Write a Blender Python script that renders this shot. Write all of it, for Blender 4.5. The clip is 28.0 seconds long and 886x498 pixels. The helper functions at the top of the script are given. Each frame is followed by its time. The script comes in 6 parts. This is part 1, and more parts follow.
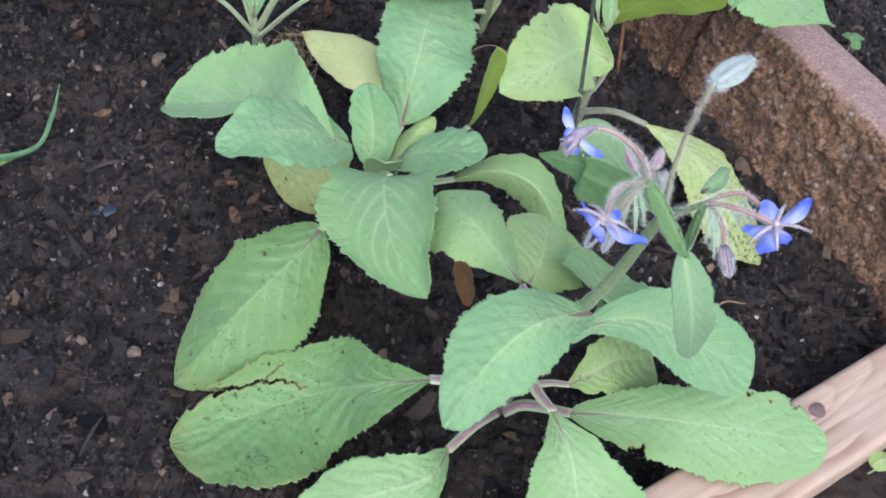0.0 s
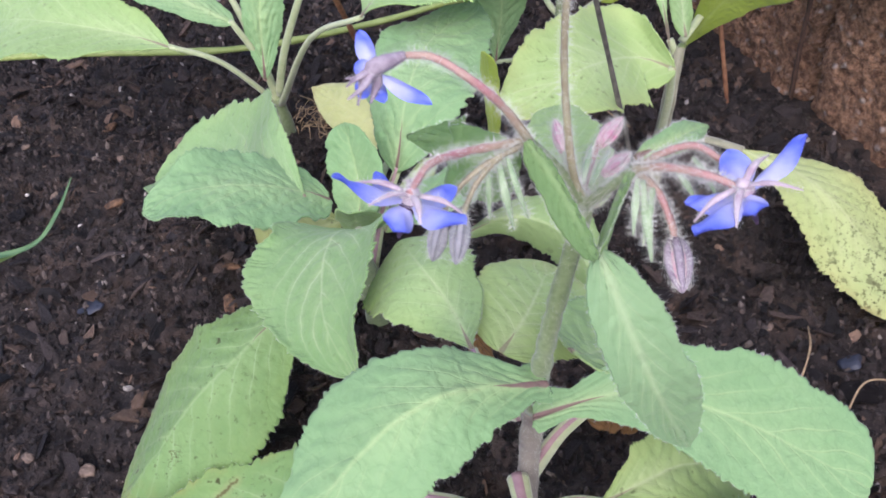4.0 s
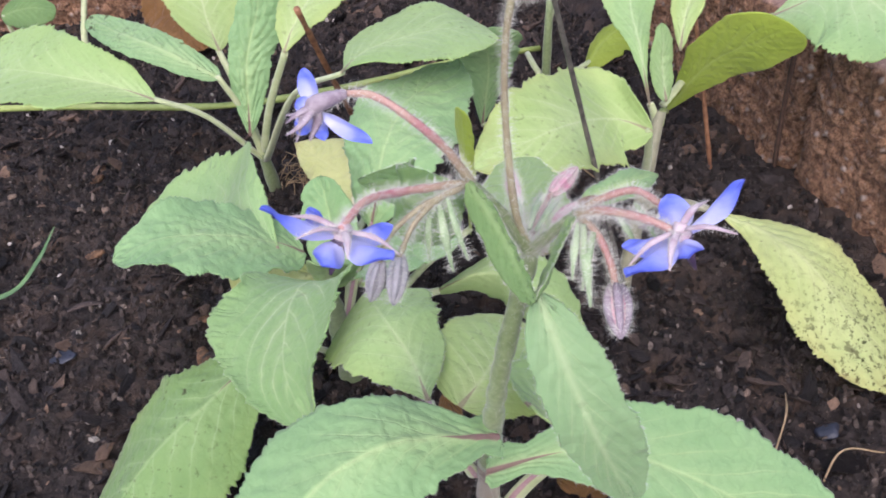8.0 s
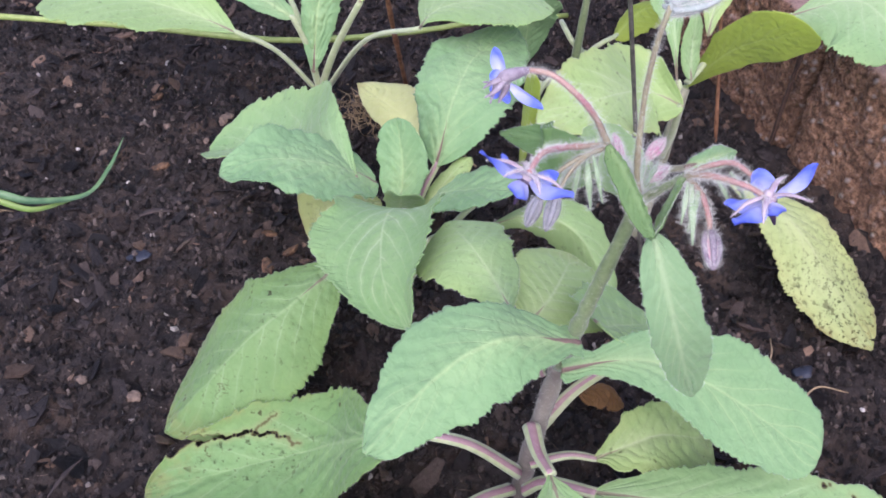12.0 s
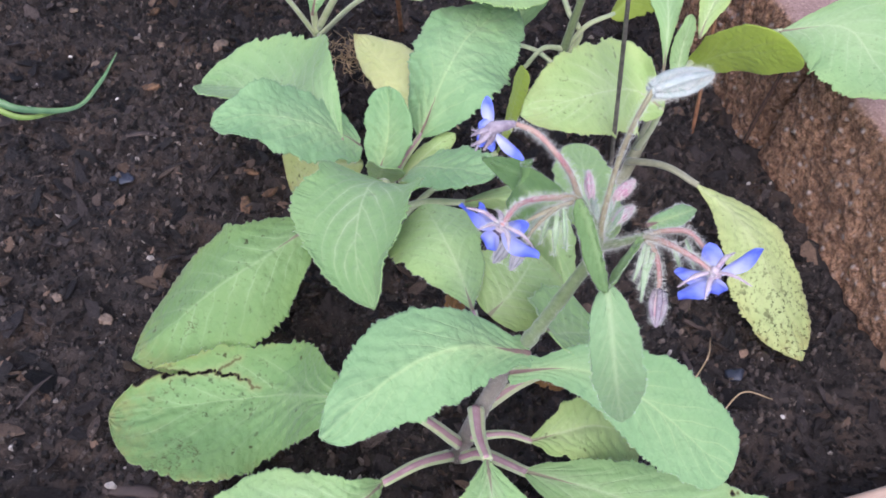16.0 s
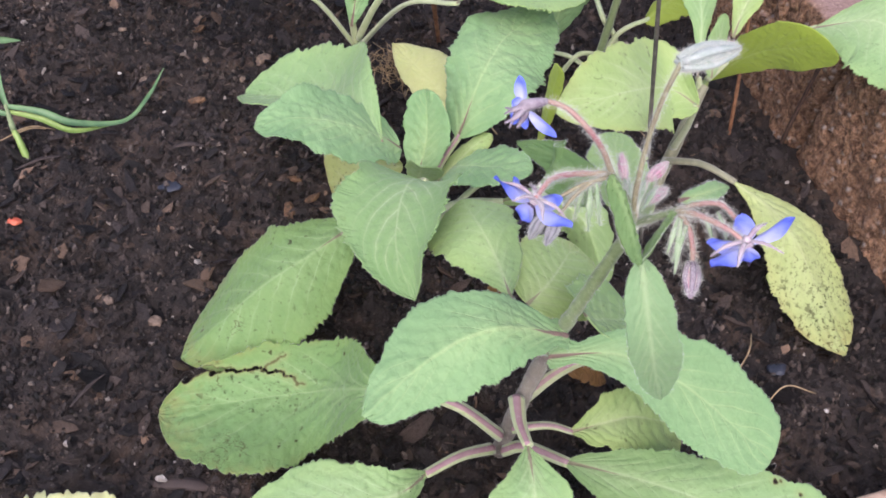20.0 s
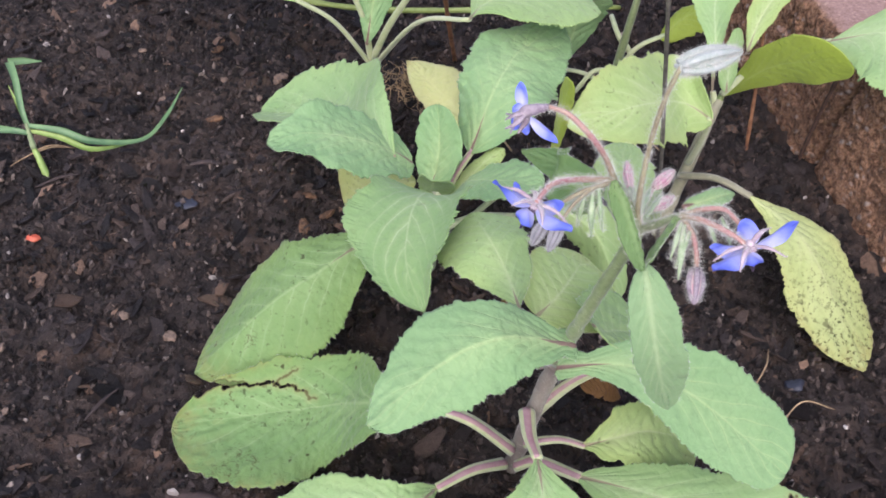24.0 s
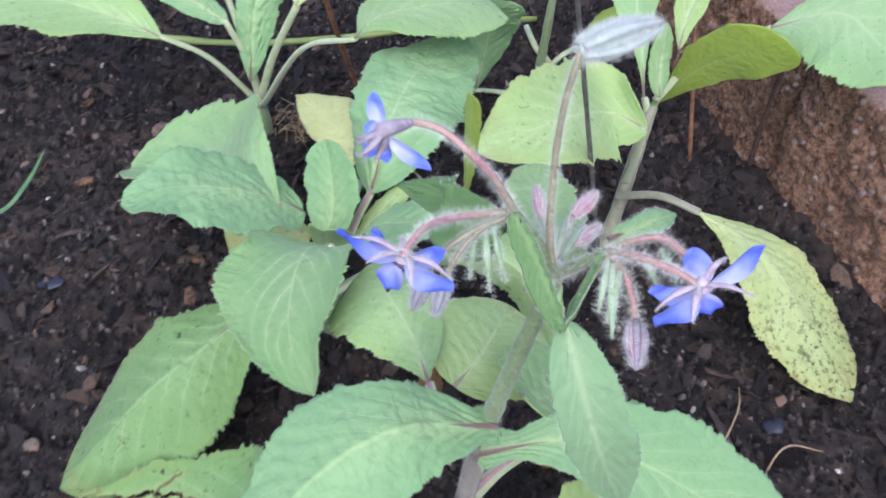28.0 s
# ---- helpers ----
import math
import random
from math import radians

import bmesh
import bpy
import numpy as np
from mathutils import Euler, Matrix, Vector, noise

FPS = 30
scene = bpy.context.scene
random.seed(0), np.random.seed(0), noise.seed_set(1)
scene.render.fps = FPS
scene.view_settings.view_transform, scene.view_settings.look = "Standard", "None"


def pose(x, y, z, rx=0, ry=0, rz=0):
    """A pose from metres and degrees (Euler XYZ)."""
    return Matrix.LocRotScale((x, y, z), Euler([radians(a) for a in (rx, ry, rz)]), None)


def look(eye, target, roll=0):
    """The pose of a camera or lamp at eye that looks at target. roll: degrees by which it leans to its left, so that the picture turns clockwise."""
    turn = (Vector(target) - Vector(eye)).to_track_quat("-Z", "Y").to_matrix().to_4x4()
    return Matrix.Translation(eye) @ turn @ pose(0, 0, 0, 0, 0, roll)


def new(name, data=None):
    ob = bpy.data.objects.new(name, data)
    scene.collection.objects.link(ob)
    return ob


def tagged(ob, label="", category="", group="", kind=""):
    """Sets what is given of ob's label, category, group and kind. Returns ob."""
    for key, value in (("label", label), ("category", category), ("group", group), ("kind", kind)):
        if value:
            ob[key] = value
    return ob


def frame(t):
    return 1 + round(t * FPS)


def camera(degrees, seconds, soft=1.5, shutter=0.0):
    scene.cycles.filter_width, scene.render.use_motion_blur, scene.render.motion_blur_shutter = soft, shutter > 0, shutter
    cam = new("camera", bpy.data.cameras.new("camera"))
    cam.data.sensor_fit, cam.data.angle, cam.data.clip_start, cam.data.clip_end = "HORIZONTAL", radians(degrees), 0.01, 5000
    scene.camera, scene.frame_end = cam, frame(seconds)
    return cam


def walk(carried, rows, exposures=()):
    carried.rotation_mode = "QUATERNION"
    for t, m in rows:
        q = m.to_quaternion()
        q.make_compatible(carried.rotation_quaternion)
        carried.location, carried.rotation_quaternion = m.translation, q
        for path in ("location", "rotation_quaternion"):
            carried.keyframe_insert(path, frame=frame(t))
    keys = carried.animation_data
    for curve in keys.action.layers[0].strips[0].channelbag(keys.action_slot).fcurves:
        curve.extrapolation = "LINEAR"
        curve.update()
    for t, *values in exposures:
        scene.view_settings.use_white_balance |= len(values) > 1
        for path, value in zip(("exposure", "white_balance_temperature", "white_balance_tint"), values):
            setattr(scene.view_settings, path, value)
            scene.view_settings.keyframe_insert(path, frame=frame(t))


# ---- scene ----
cam = camera(49.1, 28.0, soft=1.7, shutter=0.5)
PATH = [
    (0, (0.017, 0.014, 0.401), (0.165, 1.227, -1.182), 12.3),
    (0.5, (0.019, 0.013, 0.401), (0.174, 1.225, -1.183), 12.4),
    (1, (0.023, 0.014, 0.399), (0.179, 1.218, -1.19), 12.6),
    (1.5, (0.03, 0.016, 0.395), (0.16, 1.217, -1.199), 11.1),
    (2, (0.032, 0.02, 0.38), (0.13, 1.229, -1.21), 9.7),
    (2.5, (0.042, 0.023, 0.366), (0.038, 1.293, -1.179), 7.1),
    (3, (0.072, 0.04, 0.347), (-0.027, 1.332, -1.176), 1.9),
    (3.5, (0.102, 0.07, 0.323), (-0.179, 1.398, -1.146), -4.9),
    (5.5, (0.129, 0.075, 0.281), (-0.357, 1.506, -1.029), -11.2),
    (6, (0.129, 0.077, 0.288), (-0.339, 1.523, -1.011), -9.3),
    (6.5, (0.131, 0.079, 0.293), (-0.311, 1.541, -0.998), -8.1),
    (7, (0.134, 0.078, 0.294), (-0.279, 1.538, -1.009), -7.3),
    (7.5, (0.135, 0.077, 0.294), (-0.282, 1.536, -1.008), -7.6),
    (8, (0.129, 0.073, 0.297), (-0.288, 1.532, -1.006), -7.4),
    (8.5, (0.126, 0.068, 0.299), (-0.294, 1.519, -1.012), -7.4),
    (9, (0.121, 0.059, 0.306), (-0.299, 1.499, -1.017), -7.0),
    (9.5, (0.114, 0.046, 0.317), (-0.269, 1.483, -1.021), -4.4),
    (10, (0.11, 0.036, 0.321), (-0.225, 1.463, -1.039), -2.5),
    (10.5, (0.104, 0.031, 0.326), (-0.23, 1.453, -1.04), -1.8),
    (11, (0.104, 0.024, 0.332), (-0.216, 1.446, -1.039), -0.6),
    (11.5, (0.097, 0.022, 0.335), (-0.203, 1.434, -1.05), 0.2),
    (13.5, (0.095, 0.014, 0.346), (-0.19, 1.397, -1.071), 3.0),
    (14, (0.095, 0.018, 0.353), (-0.144, 1.399, -1.074), 5.9),
    (14.5, (0.097, 0.017, 0.357), (-0.141, 1.387, -1.08), 6.3),
    (15, (0.093, 0.026, 0.365), (-0.112, 1.327, -1.14), 7.8),
    (15.5, (0.089, 0.033, 0.371), (-0.085, 1.289, -1.176), 10.5),
    (16, (0.09, 0.03, 0.373), (-0.093, 1.297, -1.164), 10.7),
    (16.5, (0.093, 0.026, 0.373), (-0.105, 1.302, -1.154), 9.9),
    (17, (0.094, 0.023, 0.373), (-0.124, 1.308, -1.145), 8.9),
    (17.5, (0.095, 0.021, 0.373), (-0.12, 1.312, -1.139), 8.6),
    (18, (0.095, 0.019, 0.371), (-0.143, 1.308, -1.139), 7.6),
    (18.5, (0.097, 0.018, 0.371), (-0.17, 1.305, -1.138), 6.6),
    (19, (0.094, 0.018, 0.37), (-0.182, 1.305, -1.136), 6.5),
    (19.5, (0.094, 0.017, 0.371), (-0.187, 1.302, -1.136), 6.6),
    (20, (0.096, 0.016, 0.37), (-0.187, 1.3, -1.138), 6.6),
    (20.5, (0.097, 0.013, 0.366), (-0.204, 1.297, -1.137), 6.1),
    (21, (0.097, 0.013, 0.361), (-0.234, 1.29, -1.141), 5.0),
    (21.5, (0.098, 0.012, 0.356), (-0.269, 1.286, -1.142), 3.5),
    (22, (0.1, 0.012, 0.361), (-0.262, 1.305, -1.121), 3.9),
    (22.5, (0.101, 0.012, 0.366), (-0.239, 1.319, -1.109), 5.0),
    (24.5, (0.104, 0.016, 0.367), (-0.248, 1.319, -1.109), 4.4),
    (25, (0.104, 0.017, 0.366), (-0.243, 1.325, -1.106), 4.4),
    (25.5, (0.106, 0.016, 0.367), (-0.236, 1.328, -1.103), 4.6),
    (26, (0.107, 0.017, 0.365), (-0.237, 1.329, -1.106), 4.4),
    (26.5, (0.115, 0.024, 0.363), (-0.216, 1.349, -1.098), 3.4),
    (27, (0.118, 0.035, 0.36), (-0.206, 1.365, -1.097), 2.9),
    (27.5, (0.114, 0.044, 0.356), (-0.18, 1.376, -1.107), 3.5),
    (28, (0.112, 0.069, 0.322), (-0.177, 1.45, -1.095), 1.3),
]
EXPOSURES = [(0.0, 0.59, 5450, 10), (2.0, 0.61, 5430, 12), (3.5, 0.66, 5750, 22), (6.0, 0.70, 6050, 22), (9.0, 0.67, 6100, 21), (11.0, 0.69, 5720, 26), (14.0, 0.70, 5680, 23),
             (15.0, 0.70, 5520, 19), (17.0, 0.70, 5900, 21), (19.0, 0.69, 5900, 20), (20.0, 0.69, 6150, 21), (21.0, 0.69, 6300, 20), (25.0, 0.67, 6050, 21), (27.0, 0.67, 5750, 20), (28.0, 0.69, 5450, 17)]
walk(cam, [(t, look(eye, target, roll)) for t, eye, target, roll in PATH], EXPOSURES)
SKY, SUN = 0.15, 1.5

# ---- light: open shade under a bright overcast sky ----
world = bpy.data.worlds.new("world")
scene.world = world
world.use_nodes = True
wn = world.node_tree
sky = wn.nodes.new("ShaderNodeTexSky")
sky.sky_type, sky.sun_disc = "NISHITA", False
sky.sun_elevation, sky.sun_rotation = radians(53), radians(175)
sky.air_density, sky.dust_density, sky.ozone_density = 1.0, 4.0, 1.0
wn.links.new(sky.outputs[0], wn.nodes["Background"].inputs[0])
wn.nodes["Background"].inputs[1].default_value = SKY
sun = new("sun", bpy.data.lights.new("sun", "SUN"))
sun.data.energy, sun.data.angle, sun.data.color = SUN, radians(90), (1.0, 0.965, 0.91)
sun.matrix_world = look((0.06, -0.75, 1.0), (0, 0, 0))


# ---- materials ----
def nodes_of(name, rough=0.6):
    m = bpy.data.materials.new(name)
    m.use_nodes = True
    b = m.node_tree.nodes["Principled BSDF"]
    b.inputs["Roughness"].default_value = rough
    return m, m.node_tree, b


def node(nt, kind, ins=None, operation="", use_clamp=False, data_type="", blend_type="", feature="", clamp=False):
    n = nt.nodes.new("ShaderNode" + kind)
    if operation:
        n.operation = operation
    if use_clamp:
        n.use_clamp = True
    if data_type:
        n.data_type = data_type
    if blend_type:
        n.blend_type = blend_type
    if feature:
        n.feature = feature
    if clamp:
        n.clamp = True
    for k, v in (ins or {}).items():
        if isinstance(v, bpy.types.NodeSocket):
            nt.links.new(v, n.inputs[k])
        else:
            n.inputs[k].default_value = v
    return n


def math_(nt, op, a, b=0.0, c=None, clamp=False):
    ins = {0: a, 1: b}
    if c is not None:
        ins[2] = c
    return node(nt, "Math", ins, operation=op, use_clamp=clamp).outputs[0]


def mix(nt, fac, a, b, blend="MIX"):
    n = node(nt, "Mix", data_type="RGBA", blend_type=blend)
    for k, v in ((0, fac), (6, a), (7, b)):
        if isinstance(v, bpy.types.NodeSocket):
            nt.links.new(v, n.inputs[k])
        else:
            n.inputs[k].default_value = (*v, 1) if k > 0 and len(v) == 3 else v
    return n.outputs[2]


def ramp(nt, x, lo, hi, a=0.0, b=1.0):
    return node(nt, "MapRange", {0: x, 1: lo, 2: hi, 3: a, 4: b}, clamp=True).outputs[0]


def noise_(nt, vec, scale, detail=4, rough=0.55, what=0):
    ins = {"Scale": scale, "Detail": detail, "Roughness": rough}
    if vec is not None:
        ins["Vector"] = vec
    return node(nt, "TexNoise", ins).outputs[what]


def leaf_material(name, dark, light, vein, edge, spots=0.0, purple=0.0, rough=0.55, brown=0.0, veins=0.4, net=0.25, tracks=0.0, pucker=0.5, speck=(430, 0.60), u0=0.15, pale=1.0, patch=(0.44, 0.56), bend=(0.9, 0.34, 8.5)):
    """A leaf blade: u runs from base to tip, v across it; the second map holds the distance from the midrib and from
    the nearest tear, in centimetres.
    veins: strength of the pale side veins; net: of the shade painted into the creases between them; tracks: brown
    squiggles of leaf miners; pucker: height of the small relief; bend: curve, slant and number of the side veins."""
    m, nt, b = nodes_of(name, rough)
    uv = node(nt, "UVMap").outputs[0]
    sep = node(nt, "SeparateXYZ", {0: uv})
    u, v = sep.outputs[0], sep.outputs[1]
    ribmap = node(nt, "UVMap")
    ribmap.uv_map = "rib"
    sep2 = node(nt, "SeparateXYZ", {0: ribmap.outputs[0]})
    dist, tear = sep2.outputs[0], sep2.outputs[1]
    side = math_(nt, "MULTIPLY", math_(nt, "ABSOLUTE", math_(nt, "SUBTRACT", v, 0.5)), 2.0)
    pos = node(nt, "TexCoord").outputs["Object"]
    rnd = node(nt, "ObjectInfo").outputs["Random"]
    big = noise_(nt, pos, 30, 4)
    mid = noise_(nt, pos, 110, 3, 0.6)
    fine = noise_(nt, pos, 420, 4, 0.6)
    # mask for shading the creases between small puffs, bent by noise so cells differ
    bent = node(nt, "VectorMath", {0: pos, 1: node(nt, "VectorMath", {0: noise_(nt, pos, 130, 3, 0.6, 1), 3: 0.006}, operation="SCALE").outputs[0]}, operation="ADD").outputs[0]
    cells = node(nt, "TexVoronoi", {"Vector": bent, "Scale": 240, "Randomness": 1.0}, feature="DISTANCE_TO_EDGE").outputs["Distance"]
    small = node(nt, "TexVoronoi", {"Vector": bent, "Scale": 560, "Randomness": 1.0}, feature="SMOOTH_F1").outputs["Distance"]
    crease_shade = math_(nt, "MULTIPLY", ramp(nt, cells, 0.0, 0.10, 1.0, 0.0), ramp(nt, noise_(nt, pos, 70, 2), 0.36, 0.62))
    wob = math_(nt, "MULTIPLY", math_(nt, "SUBTRACT", noise_(nt, pos, 55, 3), 0.5), 0.085)
    along = math_(nt, "ADD", math_(nt, "SUBTRACT", u, math_(nt, "MULTIPLY", math_(nt, "POWER", side, bend[0]), bend[1])), math_(nt, "ADD", wob, math_(nt, "MULTIPLY", ramp(nt, v, 0.499, 0.501), 0.045)))
    saw = math_(nt, "FRACT", math_(nt, "MULTIPLY", along, bend[2]))
    ridge = math_(nt, "ABSOLUTE", math_(nt, "SUBTRACT", saw, 0.5))
    fade = math_(nt, "MULTIPLY", ramp(nt, side, 0.40, 0.90, 1.0, 0.0), ramp(nt, noise_(nt, pos, 42, 2), 0.34, 0.6, 0.15, 1.0))
    lateral = math_(nt, "MULTIPLY", ramp(nt, ridge, 0.018, 0.075, 1.0, 0.0), fade)
    halo = math_(nt, "MULTIPLY", ramp(nt, ridge, 0.0, 0.34, 1.0, 0.0), fade)
    rib_w = math_(nt, "ADD", 0.035, math_(nt, "MULTIPLY", math_(nt, "SUBTRACT", 1.0, u), 0.085))
    rib = node(nt, "MapRange", {0: dist, 1: 0.0, 2: rib_w, 3: 1.0, 4: 0.0}, clamp=True).outputs[0]
    rib = math_(nt, "MULTIPLY", rib, ramp(nt, u, 0.55, 0.95, 1.0, 0.25))
    col = mix(nt, ramp(nt, big, 0.30, 0.70), dark, light)
    col = mix(nt, math_(nt, "MULTIPLY", rnd, 0.30), col, edge)
    col = mix(nt, math_(nt, "MULTIPLY", ramp(nt, fine, 0.42, 0.66), 0.25), col, light)
    col = mix(nt, math_(nt, "MULTIPLY", ramp(nt, mid, 0.45, 0.68), 0.30), col, dark)
    col = mix(nt, math_(nt, "MULTIPLY", ramp(nt, side, 0.5, 1.0), ramp(nt, big, 0.4, 0.7, 0.25, 0.8)), col, edge)
    # the blade pales and yellows along the midrib
    centre = math_(nt, "MULTIPLY", ramp(nt, side, 0.0, 0.62, 1.0, 0.0), ramp(nt, u, 0.25, 0.95, 1.0, 0.0))
    col = mix(nt, math_(nt, "MULTIPLY", centre, ramp(nt, big, 0.35, 0.65, 0.35 * pale, 0.75 * pale)), col, tuple(0.55 * a + 0.45 * c for a, c in zip(vein, light)))
    # shade of the hollows and creases between puffs, put into the colour
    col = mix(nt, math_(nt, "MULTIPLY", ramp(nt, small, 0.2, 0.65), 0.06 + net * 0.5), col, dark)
    col = mix(nt, math_(nt, "MULTIPLY", crease_shade, net * 0.8), col, tuple(0.78 * c for c in dark))
    col = mix(nt, math_(nt, "MULTIPLY", halo, veins * 0.45), col, vein)
    col = mix(nt, math_(nt, "MULTIPLY", lateral, veins * 0.8), col, vein)
    col = mix(nt, math_(nt, "MULTIPLY", rib, 0.6), col, vein)
    if purple:
        reach = math_(nt, "MULTIPLY", ramp(nt, u, 0.0, 0.20, 1.0, 0.0), 0.11)
        p = node(nt, "MapRange", {0: dist, 1: math_(nt, "MULTIPLY", reach, 0.55), 2: math_(nt, "ADD", reach, 0.001), 3: 1.0, 4: 0.0}, clamp=True).outputs[0]
        col = mix(nt, math_(nt, "MULTIPLY", p, purple), col, (0.27, 0.12, 0.15))
    if spots:
        s1 = noise_(nt, pos, speck[0], 3, 0.7)
        s2 = noise_(nt, pos, 45, 3)
        gate = math_(nt, "MULTIPLY", ramp(nt, s2, *patch), ramp(nt, u, u0, 0.8, 0.3 if u0 < 0.3 else 0.05, 1.0))
        dots = math_(nt, "MULTIPLY", ramp(nt, s1, speck[1], speck[1] + 0.05), gate)
        col = mix(nt, math_(nt, "MULTIPLY", dots, spots), col, (0.035, 0.03, 0.02))
        if patch[0] < 0.4:
            blot = math_(nt, "MULTIPLY", ramp(nt, noise_(nt, pos, 170, 4, 0.65), 0.60, 0.64), ramp(nt, u, 0.45, 0.8))
            col = mix(nt, math_(nt, "MULTIPLY", blot, 0.8), col, (0.06, 0.045, 0.025))
        pits = math_(nt, "MULTIPLY", ramp(nt, noise_(nt, pos, 210, 2, 0.5), 0.68, 0.72), ramp(nt, s2, 0.50, 0.40))
        col = mix(nt, math_(nt, "MULTIPLY", pits, min(1.0, spots * 1.2)), col, (0.05, 0.045, 0.02))
    if tracks:
        line = ramp(nt, math_(nt, "ABSOLUTE", math_(nt, "SUBTRACT", noise_(nt, pos, 120, 4, 0.65), 0.5)), 0.006, 0.014, 1.0, 0.0)
        where = math_(nt, "MULTIPLY", ramp(nt, noise_(nt, pos, 37, 1), 0.60, 0.64), ramp(nt, u, 0.35, 0.6))
        col = mix(nt, math_(nt, "MULTIPLY", math_(nt, "MULTIPLY", line, where), tracks), col, (0.06, 0.035, 0.02))
    if brown:
        far = math_(nt, "MULTIPLY", math_(nt, "MAXIMUM", ramp(nt, u, 0.80, 1.02), math_(nt, "MULTIPLY", ramp(nt, side, 0.86, 1.0), ramp(nt, u, 0.3, 0.8))), ramp(nt, noise_(nt, pos, 150, 4, 0.7), 0.42, 0.6))
        col = mix(nt, math_(nt, "MULTIPLY", far, brown), col, (0.36, 0.25, 0.09))
    # dried rim round a tear
    col = mix(nt, ramp(nt, tear, 0.03, 0.22, 0.35, 0.0), col, (0.42, 0.43, 0.17))
    col = mix(nt, ramp(nt, tear, 0.01, 0.05, 0.9, 0.0), col, (0.10, 0.06, 0.03))
    nt.links.new(col, b.inputs["Base Color"])
    h = math_(nt, "SUBTRACT", math_(nt, "MULTIPLY", ramp(nt, cells, 0.0, 0.40), 0.9), math_(nt, "MULTIPLY", small, 0.8))
    h = math_(nt, "ADD", h, math_(nt, "MULTIPLY", fine, 0.35))
    h = math_(nt, "SUBTRACT", h, math_(nt, "MULTIPLY", math_(nt, "MAXIMUM", lateral, rib), 0.5))
    nt.links.new(node(nt, "Bump", {"Height": h, "Strength": pucker, "Distance": 0.0005}).outputs[0], b.inputs["Normal"])
    b.inputs["Specular IOR Level"].default_value = 0.25
    b.inputs["Sheen Weight"].default_value = 0.2
    b.inputs["Sheen Roughness"].default_value = 0.5
    # thin blades let a part of the light through
    tr = node(nt, "BsdfTranslucent", {"Color": mix(nt, 0.5, col, (0.35, 0.5, 0.06))})
    sh = node(nt, "MixShader", {0: 0.36, 1: b.outputs[0], 2: tr.outputs[0]})
    nt.links.new(sh.outputs[0], nt.nodes["Material Output"].inputs[0])
    return m


def plain_material(name, a, c, scale=300, rough=0.6, bump=0.3, sheen=0.0, dist=0.0004, big=40, base=None):
    """Two colours mixed by a coarse and a fine noise, with a fine relief; base: colour of a stalk where it leaves the stem."""
    m, nt, b = nodes_of(name, rough)
    pos = node(nt, "TexCoord").outputs["Object"]
    f1, f2 = noise_(nt, pos, scale, 5, 0.6), noise_(nt, pos, big, 3)
    f = math_(nt, "ADD", math_(nt, "MULTIPLY", f1, 0.6), math_(nt, "MULTIPLY", f2, 0.4))
    col = mix(nt, ramp(nt, f, 0.36, 0.64), a, c)
    if base:
        u = node(nt, "SeparateXYZ", {0: node(nt, "UVMap").outputs[0]}).outputs[0]
        col = mix(nt, ramp(nt, math_(nt, "ADD", u, math_(nt, "MULTIPLY", f2, 0.3)), 0.15, 0.60, 0.85, 0.0), col, base)
    nt.links.new(col, b.inputs["Base Color"])
    nt.links.new(node(nt, "Bump", {"Height": f1, "Strength": bump, "Distance": dist}).outputs[0], b.inputs["Normal"])
    b.inputs["Sheen Weight"].default_value = sheen
    return m


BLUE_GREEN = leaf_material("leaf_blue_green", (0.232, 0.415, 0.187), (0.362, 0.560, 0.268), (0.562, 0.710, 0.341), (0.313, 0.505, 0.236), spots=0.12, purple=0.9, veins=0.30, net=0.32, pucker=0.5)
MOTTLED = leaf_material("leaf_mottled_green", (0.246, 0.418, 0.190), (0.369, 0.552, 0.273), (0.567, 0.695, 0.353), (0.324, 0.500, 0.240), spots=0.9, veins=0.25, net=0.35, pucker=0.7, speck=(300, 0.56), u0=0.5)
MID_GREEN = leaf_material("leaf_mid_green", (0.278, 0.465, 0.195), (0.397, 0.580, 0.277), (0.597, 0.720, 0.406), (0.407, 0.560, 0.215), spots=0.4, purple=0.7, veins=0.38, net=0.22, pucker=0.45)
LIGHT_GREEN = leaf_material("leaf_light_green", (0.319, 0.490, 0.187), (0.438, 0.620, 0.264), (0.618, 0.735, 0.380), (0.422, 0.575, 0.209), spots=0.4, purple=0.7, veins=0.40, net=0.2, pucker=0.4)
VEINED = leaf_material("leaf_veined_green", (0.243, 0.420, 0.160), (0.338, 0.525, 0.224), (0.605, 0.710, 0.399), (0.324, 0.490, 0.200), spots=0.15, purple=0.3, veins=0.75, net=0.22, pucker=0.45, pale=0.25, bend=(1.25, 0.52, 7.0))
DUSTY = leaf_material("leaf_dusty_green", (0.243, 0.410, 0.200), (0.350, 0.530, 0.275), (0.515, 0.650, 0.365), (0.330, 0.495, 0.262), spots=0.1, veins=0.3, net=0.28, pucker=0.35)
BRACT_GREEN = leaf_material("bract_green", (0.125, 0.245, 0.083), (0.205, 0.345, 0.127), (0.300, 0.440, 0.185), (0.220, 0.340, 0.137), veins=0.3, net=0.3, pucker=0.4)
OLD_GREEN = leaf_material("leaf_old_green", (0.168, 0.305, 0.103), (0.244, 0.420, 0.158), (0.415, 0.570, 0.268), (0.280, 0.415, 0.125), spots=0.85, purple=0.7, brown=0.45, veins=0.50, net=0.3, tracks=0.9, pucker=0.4)
